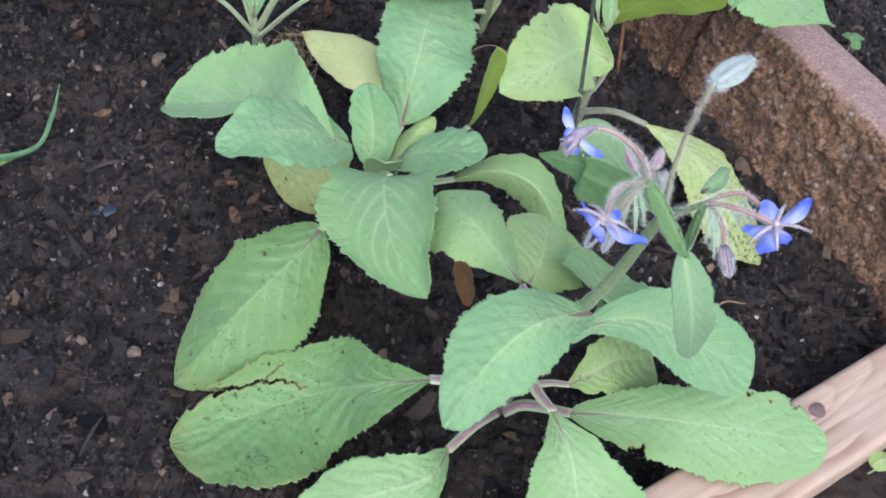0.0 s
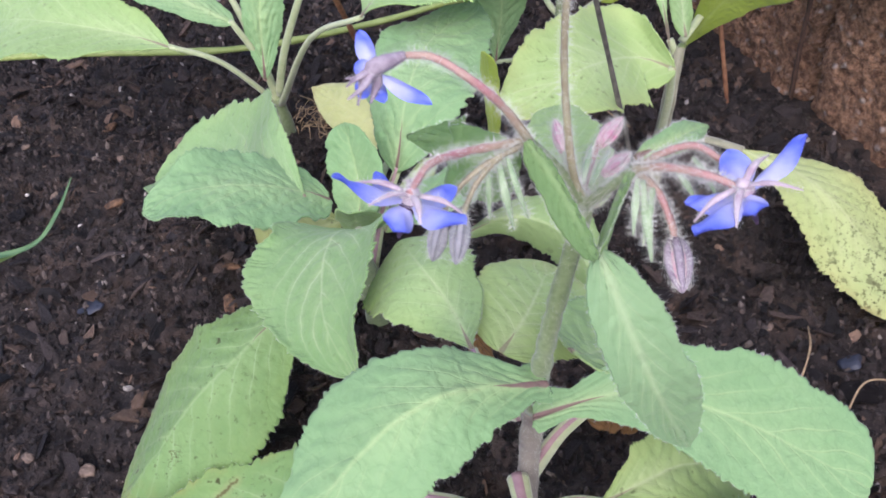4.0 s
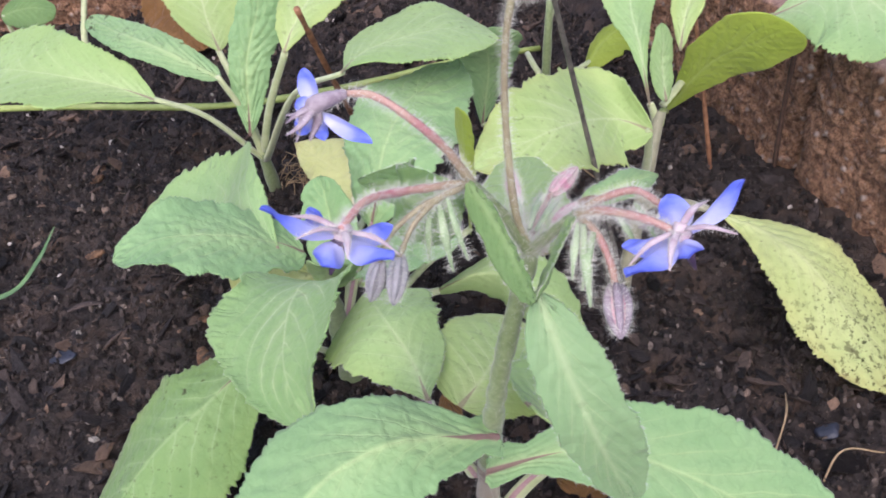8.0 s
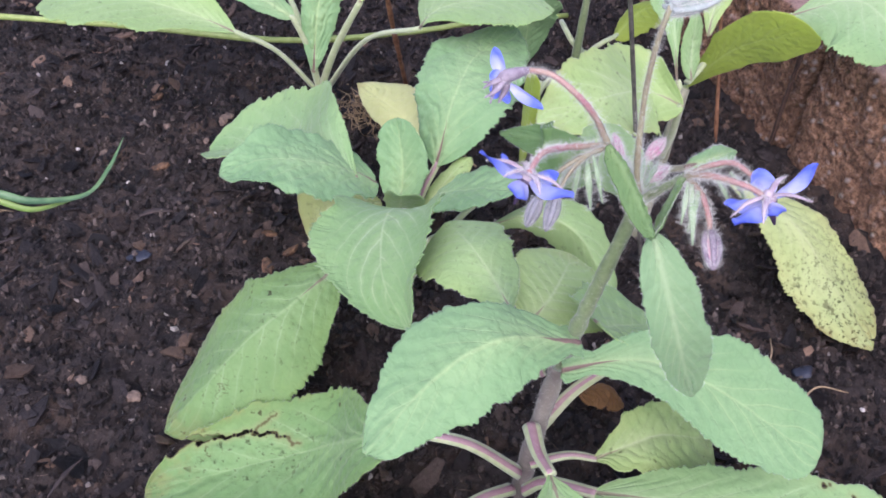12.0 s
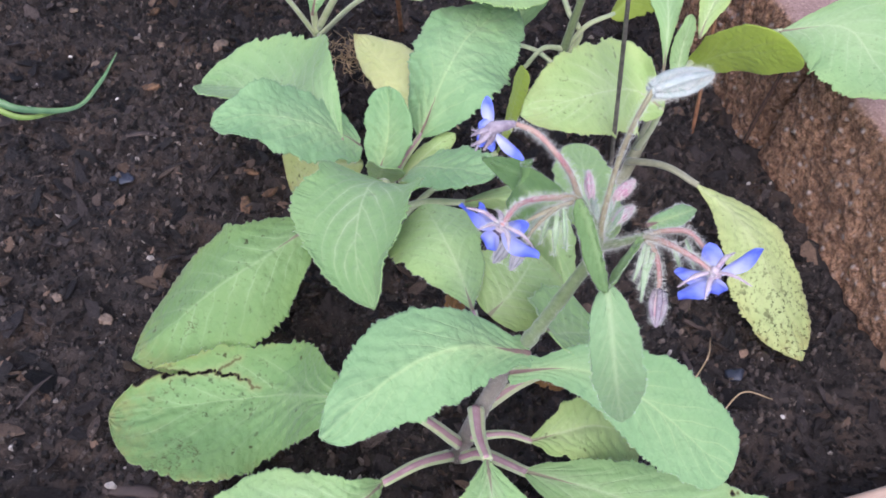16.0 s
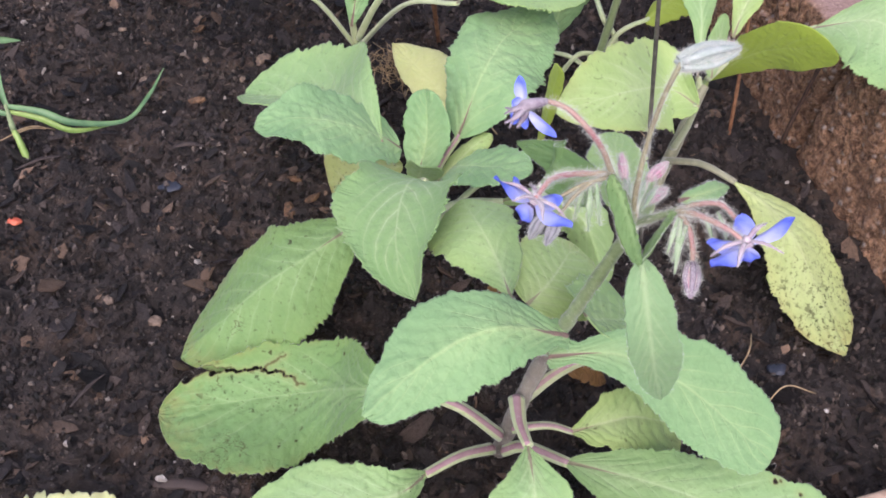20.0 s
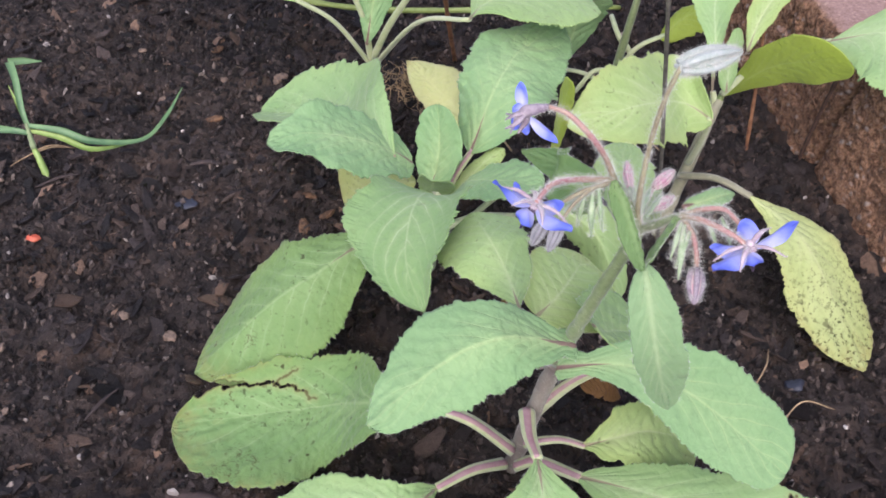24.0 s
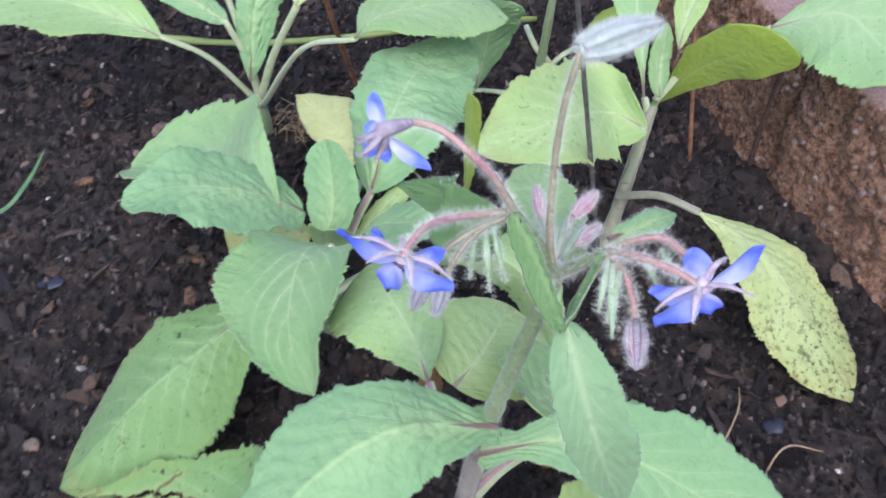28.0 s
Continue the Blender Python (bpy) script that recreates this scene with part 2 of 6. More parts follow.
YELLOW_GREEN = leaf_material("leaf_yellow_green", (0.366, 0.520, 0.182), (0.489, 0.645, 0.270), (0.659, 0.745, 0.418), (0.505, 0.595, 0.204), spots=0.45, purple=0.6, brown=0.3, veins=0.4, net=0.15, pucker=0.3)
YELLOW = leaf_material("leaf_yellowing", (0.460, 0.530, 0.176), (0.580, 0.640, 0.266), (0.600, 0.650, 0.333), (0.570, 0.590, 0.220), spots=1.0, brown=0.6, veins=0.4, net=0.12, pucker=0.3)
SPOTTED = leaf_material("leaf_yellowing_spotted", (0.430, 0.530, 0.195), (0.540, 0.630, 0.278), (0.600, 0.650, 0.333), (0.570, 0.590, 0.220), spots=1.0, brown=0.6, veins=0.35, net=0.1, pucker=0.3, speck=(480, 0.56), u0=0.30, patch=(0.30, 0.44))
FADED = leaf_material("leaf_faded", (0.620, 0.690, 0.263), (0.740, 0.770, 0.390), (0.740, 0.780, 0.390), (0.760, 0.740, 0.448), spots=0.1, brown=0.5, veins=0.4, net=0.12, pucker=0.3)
OLIVE = leaf_material("leaf_olive", (0.300, 0.410, 0.045), (0.420, 0.540, 0.075), (0.460, 0.570, 0.150), (0.420, 0.510, 0.085), spots=0.2)
DRY_LEAF = leaf_material("leaf_dry", (0.13, 0.062, 0.021), (0.30, 0.15, 0.049), (0.22, 0.11, 0.039), (0.34, 0.18, 0.068))
GRASS = plain_material("grass_blade", (0.07, 0.15, 0.065), (0.15, 0.26, 0.11), 120, 0.45)
# brighter grass copy with the lit look in its colour; also the pale shoot
GRASS_LIT = plain_material("grass_blade_lit", (0.17, 0.27, 0.055), (0.27, 0.38, 0.11), 120, 0.45)
VINE = plain_material("stem_yellow_green", (0.21, 0.28, 0.065), (0.33, 0.40, 0.13), 200, 0.5)
STEM = plain_material("stem_green", (0.12, 0.17, 0.065), (0.22, 0.28, 0.13), 700, 0.55, sheen=0.25)
STEM_PURPLE = plain_material("stem_purple", (0.135, 0.105, 0.095), (0.245, 0.215, 0.165), 200, 0.55, sheen=0.2)
PETIOLE = plain_material("petiole_pale", (0.33, 0.40, 0.19), (0.46, 0.50, 0.29), 300, 0.5, sheen=0.3)
PETIOLE_RED = plain_material("petiole_mauve", (0.29, 0.17, 0.185), (0.44, 0.36, 0.30), 160, 0.5, sheen=0.3)
PEDICEL = plain_material("pedicel_pink", (0.37, 0.165, 0.175), (0.42, 0.29, 0.22), 160, 0.5, base=(0.26, 0.27, 0.15))
STEM_OLIVE = plain_material("stem_olive", (0.17, 0.17, 0.10), (0.29, 0.28, 0.18), 240, 0.55, sheen=0.3)
STALK = plain_material("stalk_russet", (0.23, 0.19, 0.12), (0.35, 0.34, 0.20), 260, 0.5)
HAIR = plain_material("bristle", (0.55, 0.56, 0.50), (0.70, 0.70, 0.64), 500, 0.5)
SEPAL = plain_material("sepal", (0.38, 0.27, 0.315), (0.53, 0.47, 0.485), 420, 0.6, sheen=0.1, big=240)
SEPAL_PINK = plain_material("sepal_pink", (0.54, 0.22, 0.31), (0.57, 0.53, 0.47), 420, 0.6, sheen=0.2, big=300)
SEPAL_GREEN = plain_material("sepal_green", (0.20, 0.30, 0.15), (0.38, 0.47, 0.30), 380, 0.6, sheen=0.2)
SEPAL_GREY = plain_material("sepal_grey", (0.23, 0.24, 0.24), (0.40, 0.38, 0.41), 380, 0.6, sheen=0.1, big=200)
SEPAL_DUSK = plain_material("sepal_dusky", (0.17, 0.125, 0.165), (0.38, 0.33, 0.36), 420, 0.6, big=260)
SEPAL_PALE = plain_material("sepal_pale", (0.29, 0.36, 0.30), (0.47, 0.50, 0.47), 380, 0.6, sheen=0.2, big=200)
CHANNEL = plain_material("petiole_purple", (0.30, 0.165, 0.195), (0.40, 0.26, 0.27), 220, 0.55)
TWIG_DARK = plain_material("twig_dark", (0.035, 0.020, 0.014), (0.09, 0.052, 0.036), 240, 0.75, big=60)
ANTHER = plain_material("anther", (0.03, 0.02, 0.05), (0.10, 0.06, 0.12), 500, 0.5)
STRAW = plain_material("straw", (0.20, 0.135, 0.070), (0.42, 0.31, 0.18), 300, 0.7)
WIRE = plain_material("stake_grey", (0.035, 0.035, 0.032), (0.16, 0.145, 0.12), 260, 0.55, big=90)
TWIG = plain_material("twig_brown", (0.13, 0.055, 0.028), (0.36, 0.18, 0.09), 240, 0.7, big=60)


def petal_material():
    m, nt, b = nodes_of("petal_blue", 0.5)
    uv = node(nt, "SeparateXYZ", {0: node(nt, "UVMap").outputs[0]})
    pos = node(nt, "TexCoord").outputs["Object"]
    n1 = noise_(nt, pos, 260, 4)
    col = mix(nt, ramp(nt, n1, 0.3, 0.7), (0.12, 0.17, 0.72), (0.22, 0.28, 0.88))
    pale = math_(nt, "ADD", ramp(nt, uv.outputs[0], 0.25, 0.75, 1.0, 0.0), math_(nt, "MULTIPLY", math_(nt, "SUBTRACT", n1, 0.5), 0.5), clamp=True)
    col = mix(nt, math_(nt, "MULTIPLY", pale, 0.8), col, (0.62, 0.63, 0.86))
    nt.links.new(col, b.inputs["Base Color"])
    nt.links.new(node(nt, "Bump", {"Height": n1, "Strength": 0.2, "Distance": 0.0003}).outputs[0], b.inputs["Normal"])
    tr = node(nt, "BsdfTranslucent", {"Color": col})
    nt.links.new(node(nt, "MixShader", {0: 0.25, 1: b.outputs[0], 2: tr.outputs[0]}).outputs[0], nt.nodes["Material Output"].inputs[0])
    return m


PETAL = petal_material()


def soil_material():
    m, nt, b = nodes_of("soil", 0.85)
    b.inputs["Specular IOR Level"].default_value = 0.30
    pos = node(nt, "TexCoord").outputs["Object"]
    a, c, d = noise_(nt, pos, 18, 5), noise_(nt, pos, 190, 6, 0.7), noise_(nt, pos, 900, 4, 0.7)
    long = noise_(nt, node(nt, "Mapping", {"Vector": pos, "Rotation": (0, 0, 0.6), "Scale": (1.0, 0.18, 1.0)}).outputs[0], 600, 4, 0.65)
    col = mix(nt, ramp(nt, c, 0.35, 0.7), (0.0036, 0.0029, 0.0028), (0.046, 0.0365, 0.0335))
    col = mix(nt, math_(nt, "MULTIPLY", ramp(nt, a, 0.42, 0.68), 0.65), col, (0.070, 0.054, 0.047))
    # damp brown patches of rotted bark, a few centimetres across
    rot = math_(nt, "MULTIPLY", ramp(nt, noise_(nt, pos, 37, 4, 0.6), 0.50, 0.66), ramp(nt, c, 0.36, 0.6, 0.3, 1.0))
    col = mix(nt, math_(nt, "MULTIPLY", rot, 0.7), col, (0.100, 0.064, 0.043))
    col = mix(nt, math_(nt, "MULTIPLY", ramp(nt, long, 0.52, 0.72), 0.55), col, (0.045, 0.032, 0.025))
    col = mix(nt, math_(nt, "MULTIPLY", ramp(nt, d, 0.60, 0.70), 0.6), col, (0.17, 0.138, 0.118))
    nt.links.new(col, b.inputs["Base Color"])
    nt.links.new(ramp(nt, c, 0.3, 0.7, 0.45, 0.92), b.inputs["Roughness"])
    h = math_(nt, "ADD", math_(nt, "ADD", c, math_(nt, "MULTIPLY", d, 0.4)), math_(nt, "MULTIPLY", long, 0.4))
    nt.links.new(node(nt, "Bump", {"Height": h, "Strength": 1.0, "Distance": 0.003}).outputs[0], b.inputs["Normal"])
    return m


def chip_material(name, colours, rough=0.6, spec=0.4, single=False):
    """Each loose piece takes a shade of its own."""
    m, nt, b = nodes_of(name, rough)
    r = node(nt, "ObjectInfo").outputs["Random"] if single else node(nt, "NewGeometry").outputs["Random Per Island"]
    cr = node(nt, "ValToRGB", {0: r})
    el = cr.color_ramp.elements
    for i, (p, c) in enumerate(colours):
        e = el[i] if i < 2 else el.new(p)
        e.position, e.color = p, (*c, 1)
    pos = node(nt, "TexCoord").outputs["Object"]
    n1 = noise_(nt, pos, 420, 6, 0.75)
    n2 = noise_(nt, pos, 900 if not single else 3.0, 5, 0.8)
    shade = math_(nt, "MULTIPLY", ramp(nt, math_(nt, "ADD", math_(nt, "MULTIPLY", n1, 0.6), math_(nt, "MULTIPLY", n2, 0.4)), 0.38, 0.66), 0.55)
    nt.links.new(ramp(nt, n2, 0.3, 0.7, rough - 0.2, rough + 0.25), b.inputs["Roughness"])
    col = mix(nt, shade, cr.outputs[0], (0.006, 0.0048, 0.0044))
    nt.links.new(col, b.inputs["Base Color"])
    nt.links.new(node(nt, "Bump", {"Height": n1, "Strength": 1.0, "Distance": 0.0016}).outputs[0], b.inputs["Normal"])
    b.inputs["Specular IOR Level"].default_value = spec
    return m


SOIL = soil_material()
CHIP_SHADES = [(0.0, (0.008, 0.0069, 0.0070)), (1.0, (0.30, 0.195, 0.135)), (0.36, (0.025, 0.0200, 0.0196)), (0.64, (0.056, 0.0435, 0.0405)), (0.86, (0.098, 0.070, 0.056)), (0.965, (0.17, 0.110, 0.075))]
CHIP = chip_material("bark_chip", CHIP_SHADES, 0.5, 0.3)
CHIP_ONE = chip_material("bark_chip_single", CHIP_SHADES, 0.5, 0.3, single=True)
CRUMB = chip_material("soil_crumb", [(0.0, (0.006, 0.0050, 0.0049)), (1.0, (0.60, 0.55, 0.50)), (0.30, (0.0170, 0.0138, 0.0132)), (0.55, (0.040, 0.0315, 0.0290)), (0.80, (0.078, 0.061, 0.054)), (0.95, (0.140, 0.109, 0.092)), (0.988, (0.25, 0.20, 0.165))], 0.5, 0.35)
FIBRE = chip_material("fibre", [(0.0, (0.018, 0.0145, 0.0130)), (1.0, (0.34, 0.25, 0.19)), (0.45, (0.055, 0.043, 0.038)), (0.80, (0.13, 0.097, 0.080))], 0.7)
PEBBLE = plain_material("pebble_tan", (0.085, 0.060, 0.046), (0.23, 0.165, 0.12), 420, 0.8, 0.8, dist=0.001, big=200)
PEBBLE_W = plain_material("pebble_white", (0.42, 0.38, 0.34), (0.66, 0.62, 0.58), 300, 0.7, 0.4)
BARK_BIT = plain_material("bark_bit", (0.050, 0.028, 0.016), (0.21, 0.115, 0.060), 420, 0.85, 1.0, dist=0.002, big=200)
RED_BIT = plain_material("red_petal", (0.42, 0.06, 0.03), (0.62, 0.17, 0.09), 300, 0.6)
PLASTIC = plain_material("dull_plastic", (0.016, 0.019, 0.030), (0.035, 0.039, 0.055), 300, 0.45)


def block_material():
    m, nt, b = nodes_of("split_concrete", 0.85)
    pos = node(nt, "TexCoord").outputs["Object"]
    a, c = noise_(nt, pos, 14, 5, 0.6), noise_(nt, pos, 240, 8, 0.8)
    col = mix(nt, ramp(nt, c, 0.40, 0.60), (0.125, 0.054, 0.026), (0.68, 0.385, 0.220))
    col = mix(nt, math_(nt, "MULTIPLY", ramp(nt, a, 0.40, 0.64), 0.5), col, (0.15, 0.082, 0.048))
    # grains of sand and grit, some of them pale
    grit = node(nt, "TexVoronoi", {"Vector": pos, "Scale": 270}, feature="F1")
    tone = node(nt, "SeparateColor", {0: grit.outputs["Color"]}).outputs[0]
    grain = ramp(nt, grit.outputs["Distance"], 0.15, 0.55, 1.0, 0.0)
    col = mix(nt, math_(nt, "MULTIPLY", grain, ramp(nt, tone, 0.45, 0.85, 0.0, 0.6)), col, (0.55, 0.37, 0.27))
    pale = math_(nt, "MULTIPLY", grain, ramp(nt, tone, 0.86, 0.90))
    col = mix(nt, math_(nt, "MULTIPLY", pale, 0.9), col, (0.60, 0.49, 0.42))
    # the cast top is smooth and pinker than the split face
    top = ramp(nt, node(nt, "SeparateXYZ", {0: node(nt, "NewGeometry").outputs["Normal"]}).outputs[2], 0.55, 0.85)
    pink = mix(nt, ramp(nt, c, 0.35, 0.65), (0.22, 0.135, 0.11), (0.34, 0.225, 0.19))
    pink = mix(nt, math_(nt, "MULTIPLY", ramp(nt, a, 0.55, 0.7), 0.5), pink, (0.20, 0.11, 0.085))
    col = mix(nt, top, col, pink)
    speck = noise_(nt, pos, 620, 5, 0.7)
    col = mix(nt, math_(nt, "MULTIPLY", ramp(nt, speck, 0.57, 0.66), 0.5), col, (0.58, 0.42, 0.33))
    col = mix(nt, math_(nt, "MULTIPLY", ramp(nt, speck, 0.46, 0.34), 0.5), col, (0.060, 0.029, 0.019))
    nt.links.new(col, b.inputs["Base Color"])
    high = math_(nt, "ADD", math_(nt, "MULTIPLY", c, 0.7), math_(nt, "ADD", math_(nt, "MULTIPLY", grain, 0.5), math_(nt, "MULTIPLY", speck, 0.7)))
    st = node(nt, "Bump", {"Height": high, "Distance": 0.007})
    nt.links.new(ramp(nt, top, 0.0, 1.0, 1.0, 0.12), st.inputs["Strength"])
    nt.links.new(st.outputs[0], b.inputs["Normal"])
    return m


def wood_material():
    m, nt, b = nodes_of("planed_pine", 0.62)
    pos = node(nt, "TexCoord").outputs["Object"]
    xyz = node(nt, "SeparateXYZ", {0: pos})
    st = node(nt, "Mapping", {"Vector": pos, "Scale": (9.0, 34.0, 34.0)}).outputs[0]
    warp = noise_(nt, st, 1.0, 3, 0.5)
    # growth rings that swing round the knot
    dx, dy = math_(nt, "MULTIPLY", math_(nt, "SUBTRACT", xyz.outputs[0], 0.1943), 26.0), math_(nt, "MULTIPLY", math_(nt, "ADD", xyz.outputs[1], 0.0099), 95.0)
    swing = math_(nt, "DIVIDE", 1.2, math_(nt, "ADD", 0.5, math_(nt, "ADD", math_(nt, "MULTIPLY", dx, dx), math_(nt, "MULTIPLY", dy, dy))))
    bands = math_(nt, "FRACT", math_(nt, "ADD", math_(nt, "ADD", math_(nt, "MULTIPLY", xyz.outputs[1], 78.0), math_(nt, "MULTIPLY", warp, 3.6)), swing))
    grain = noise_(nt, node(nt, "Mapping", {"Vector": pos, "Scale": (12.0, 400.0, 400.0)}).outputs[0], 1.0, 5, 0.65)
    ring = math_(nt, "MULTIPLY", ramp(nt, bands, 0.25, 0.92), ramp(nt, bands, 0.92, 1.0, 1.0, 0.0))
    ring = math_(nt, "MULTIPLY", ring, ramp(nt, noise_(nt, pos, 22, 2), 0.38, 0.62, 0.25, 1.0))
    col = mix(nt, ring, (0.54, 0.39, 0.285), (0.30, 0.170, 0.115))
    col = mix(nt, math_(nt, "MULTIPLY", ramp(nt, grain, 0.4, 0.7), 0.40), col, (0.25, 0.14, 0.10))
    col = mix(nt, math_(nt, "MULTIPLY", ramp(nt, noise_(nt, pos, 30, 3), 0.5, 0.75), 0.4), col, (0.39, 0.285, 0.215))
    nt.links.new(col, b.inputs["Base Color"])
    nt.links.new(node(nt, "Bump", {"Height": grain, "Strength": 0.35, "Distance": 0.0008}).outputs[0], b.inputs["Normal"])
    return m


BLOCK = block_material()
WOOD = wood_material()
KNOT = plain_material("wood_knot", (0.10, 0.06, 0.055), (0.24, 0.15, 0.13), 200, 0.65, big=120)


# ---- makers ----
rng = np.random.default_rng(7)


def V(*a):
    return np.array(a, float)


def spline(pts, n):
    """n points along a smooth curve through pts."""
    p = np.array(pts, float)
    if len(p) == 2:
        return p[0] + (p[1] - p[0]) * np.linspace(0, 1, n)[:, None]
    q = np.vstack([2 * p[0] - p[1], p, 2 * p[-1] - p[-2]])
    seg = np.r_[0, np.cumsum(np.linalg.norm(np.diff(p, axis=0), axis=1))]
    out = []
    for s in np.linspace(0, seg[-1], n):
        i = min(int(np.searchsorted(seg, s, side="right")) - 1, len(p) - 2)
        t = (s - seg[i]) / (seg[i + 1] - seg[i])
        a, b, c, d = q[i : i + 4]
        out.append(0.5 * (2 * b + (c - a) * t + (2 * a - 5 * b + 4 * c - d) * t * t + (3 * b - a - 3 * c + d) * t**3))
    return np.array(out)


def unit(v):
    return v / np.maximum(np.linalg.norm(v, axis=-1, keepdims=True), 1e-9)


TABLE = np.random.default_rng(3).uniform(-1, 1, 4096)


def bumps(x, y, z=0.0):
    """Smooth lattice noise between -1 and 1, for whole arrays at once."""
    x, y, z = np.broadcast_arrays(np.asarray(x, float), np.asarray(y, float), np.asarray(z, float))
    i, j, k = np.floor(x).astype(np.int64), np.floor(y).astype(np.int64), np.floor(z).astype(np.int64)
    f, g, h = [t * t * t * (t * (t * 6 - 15) + 10) for t in (x - i, y - j, z - k)]
    out = 0.0
    for a in (0, 1):
        for b in (0, 1):
            for c in (0, 1):
                n = ((i + a) * 374761393 + (j + b) * 668265263 + (k + c) * 1442695041) & 0x7FFFFFFF
                n = ((n ^ (n >> 13)) * 1274126177) & 0x7FFFFFFF
                w = (f if a else 1 - f) * (g if b else 1 - g) * (h if c else 1 - h)
                out = out + w * TABLE[(n ^ (n >> 16)) % 4096]
    return out


def mesh_object(name, verts, faces, material, parent=None, label="", uvs=None, smooth=True, rib=None):
    """One mesh object; uvs, rib: one pair for each vertex."""
    me = bpy.data.meshes.new(name)
    me.from_pydata(np.asarray(verts, float).tolist(), [], faces.tolist() if isinstance(faces, np.ndarray) else [tuple(int(i) for i in f) for f in faces])
    if uvs is not None:
        loop = np.empty(len(me.loops), np.int32)
        me.loops.foreach_get("vertex_index", loop)
        for key, pairs in (("UVMap", uvs), ("rib", rib)):
            if pairs is not None:
                me.uv_layers.new(name=key).data.foreach_set("uv", np.asarray(pairs, np.float32)[loop].ravel())
    me.polygons.foreach_set("use_smooth", [smooth] * len(me.polygons))
    me.materials.append(material)
    me.update()
    ob = new(name, me)
    if parent is not None:
        ob.parent = parent
    if label:
        ob["label"] = label
    return ob


def thing(name, at, label, category, group="", kind=""):
    """An empty at the base of a thing; its parts are built in world places."""
    ob = new(name)
    ob.empty_display_size = 0.02
    ob.location = at
    return tagged(ob, label, category, group, kind)


def under(ob, parent):
    """Puts a part that was built in world places under its thing."""
    ob.parent = parent
    ob.matrix_parent_inverse = Matrix.Translation(-Vector(parent.location)) if parent.type == "EMPTY" else Matrix()
    return ob


def tube_data(path, radii, sides=10, flat=1.0):
    p = np.asarray(path, float)
    n = len(p)
    tan = unit(np.gradient(p, axis=0))
    up = V(0, 0, 1) if abs(tan[0][2]) < 0.9 else V(0, 1, 0)
    verts = []
    nor = unit(np.cross(tan[0], up))
    for i in range(n):
        nor = unit(nor - tan[i] * (nor @ tan[i]))
        bi = np.cross(tan[i], nor)
        for k in range(sides):
            a = 2 * math.pi * k / sides
            verts.append(p[i] + radii[i] * (math.cos(a) * nor + flat * math.sin(a) * bi))
    faces = [(i * sides + k, i * sides + (k + 1) % sides, (i + 1) * sides + (k + 1) % sides, (i + 1) * sides + k) for i in range(n - 1) for k in range(sides)]
    faces.append(tuple(range(sides - 1, -1, -1)))
    faces.append(tuple((n - 1) * sides + k for k in range(sides)))
    return np.array(verts), faces


def tube(name, pts, r, material, parent, label="", sides=10, n=24, flat=1.0, knobs=0.06):
    """A tapering tube through pts; r: radii spread evenly along it."""
    path = spline(pts, n)
    radii = np.interp(np.linspace(0, 1, n), np.linspace(0, 1, len(r)), r)
    radii = radii * (1 + knobs * rng.normal(size=n))
    v, f = tube_data(path, radii, sides, flat)
    uv = np.stack([np.repeat(np.linspace(0, 1, n), sides), np.tile(np.linspace(0, 1, sides), n)], 1)
    return under(mesh_object(name, v, f, material, None, label, uv), parent)


def hair_mesh(base, way, across, length, thick):
    """Fine three-sided spikes: roots, directions and lengths as arrays."""
    s1 = unit(np.cross(way, across + 0.01)) * thick
    s2 = unit(np.cross(way, s1)) * thick
    verts = np.stack([base + s1, base - 0.5 * s1 + 0.87 * s2, base - 0.5 * s1 - 0.87 * s2, base + way * length[:, None]], 1).reshape(-1, 3)
    k = 4 * np.arange(len(base))[:, None, None]
    return verts, (k + np.array([[0, 1, 3], [1, 2, 3], [2, 0, 3]])[None]).reshape(-1, 3)


def hairs(pts, r, count, length, parent, thick=0.000023, name="bristles", lean=0.25):
    """Fine stiff bristles that stand off a stem."""
    path = spline(pts, 60)
    tan = unit(np.gradient(path, axis=0))
    radii = np.interp(np.linspace(0, 1, 60), np.linspace(0, 1, len(r)), r)
    n = int(count * 1.3)
    i = rng.integers(0, 59, n)
    f = rng.random(n)[:, None]
    d = rng.normal(size=(n, 3))
    d = unit(d - tan[i] * (d * tan[i]).sum(1, keepdims=True))
    base = path[i] * (1 - f) + path[i + 1] * f + d * radii[i][:, None] * 0.85
    way = unit(d + lean * rng.normal(size=(n, 3)))
    verts, faces = hair_mesh(base, way, tan[i], length * rng.uniform(0.35, 1.1, n), thick)
    ob = mesh_object(name, verts, faces, HAIR, parent, "fine white bristles", smooth=False)
    if parent.type == "EMPTY":
        under(ob, parent)
    ob["kind"] = "stuff"
    return ob


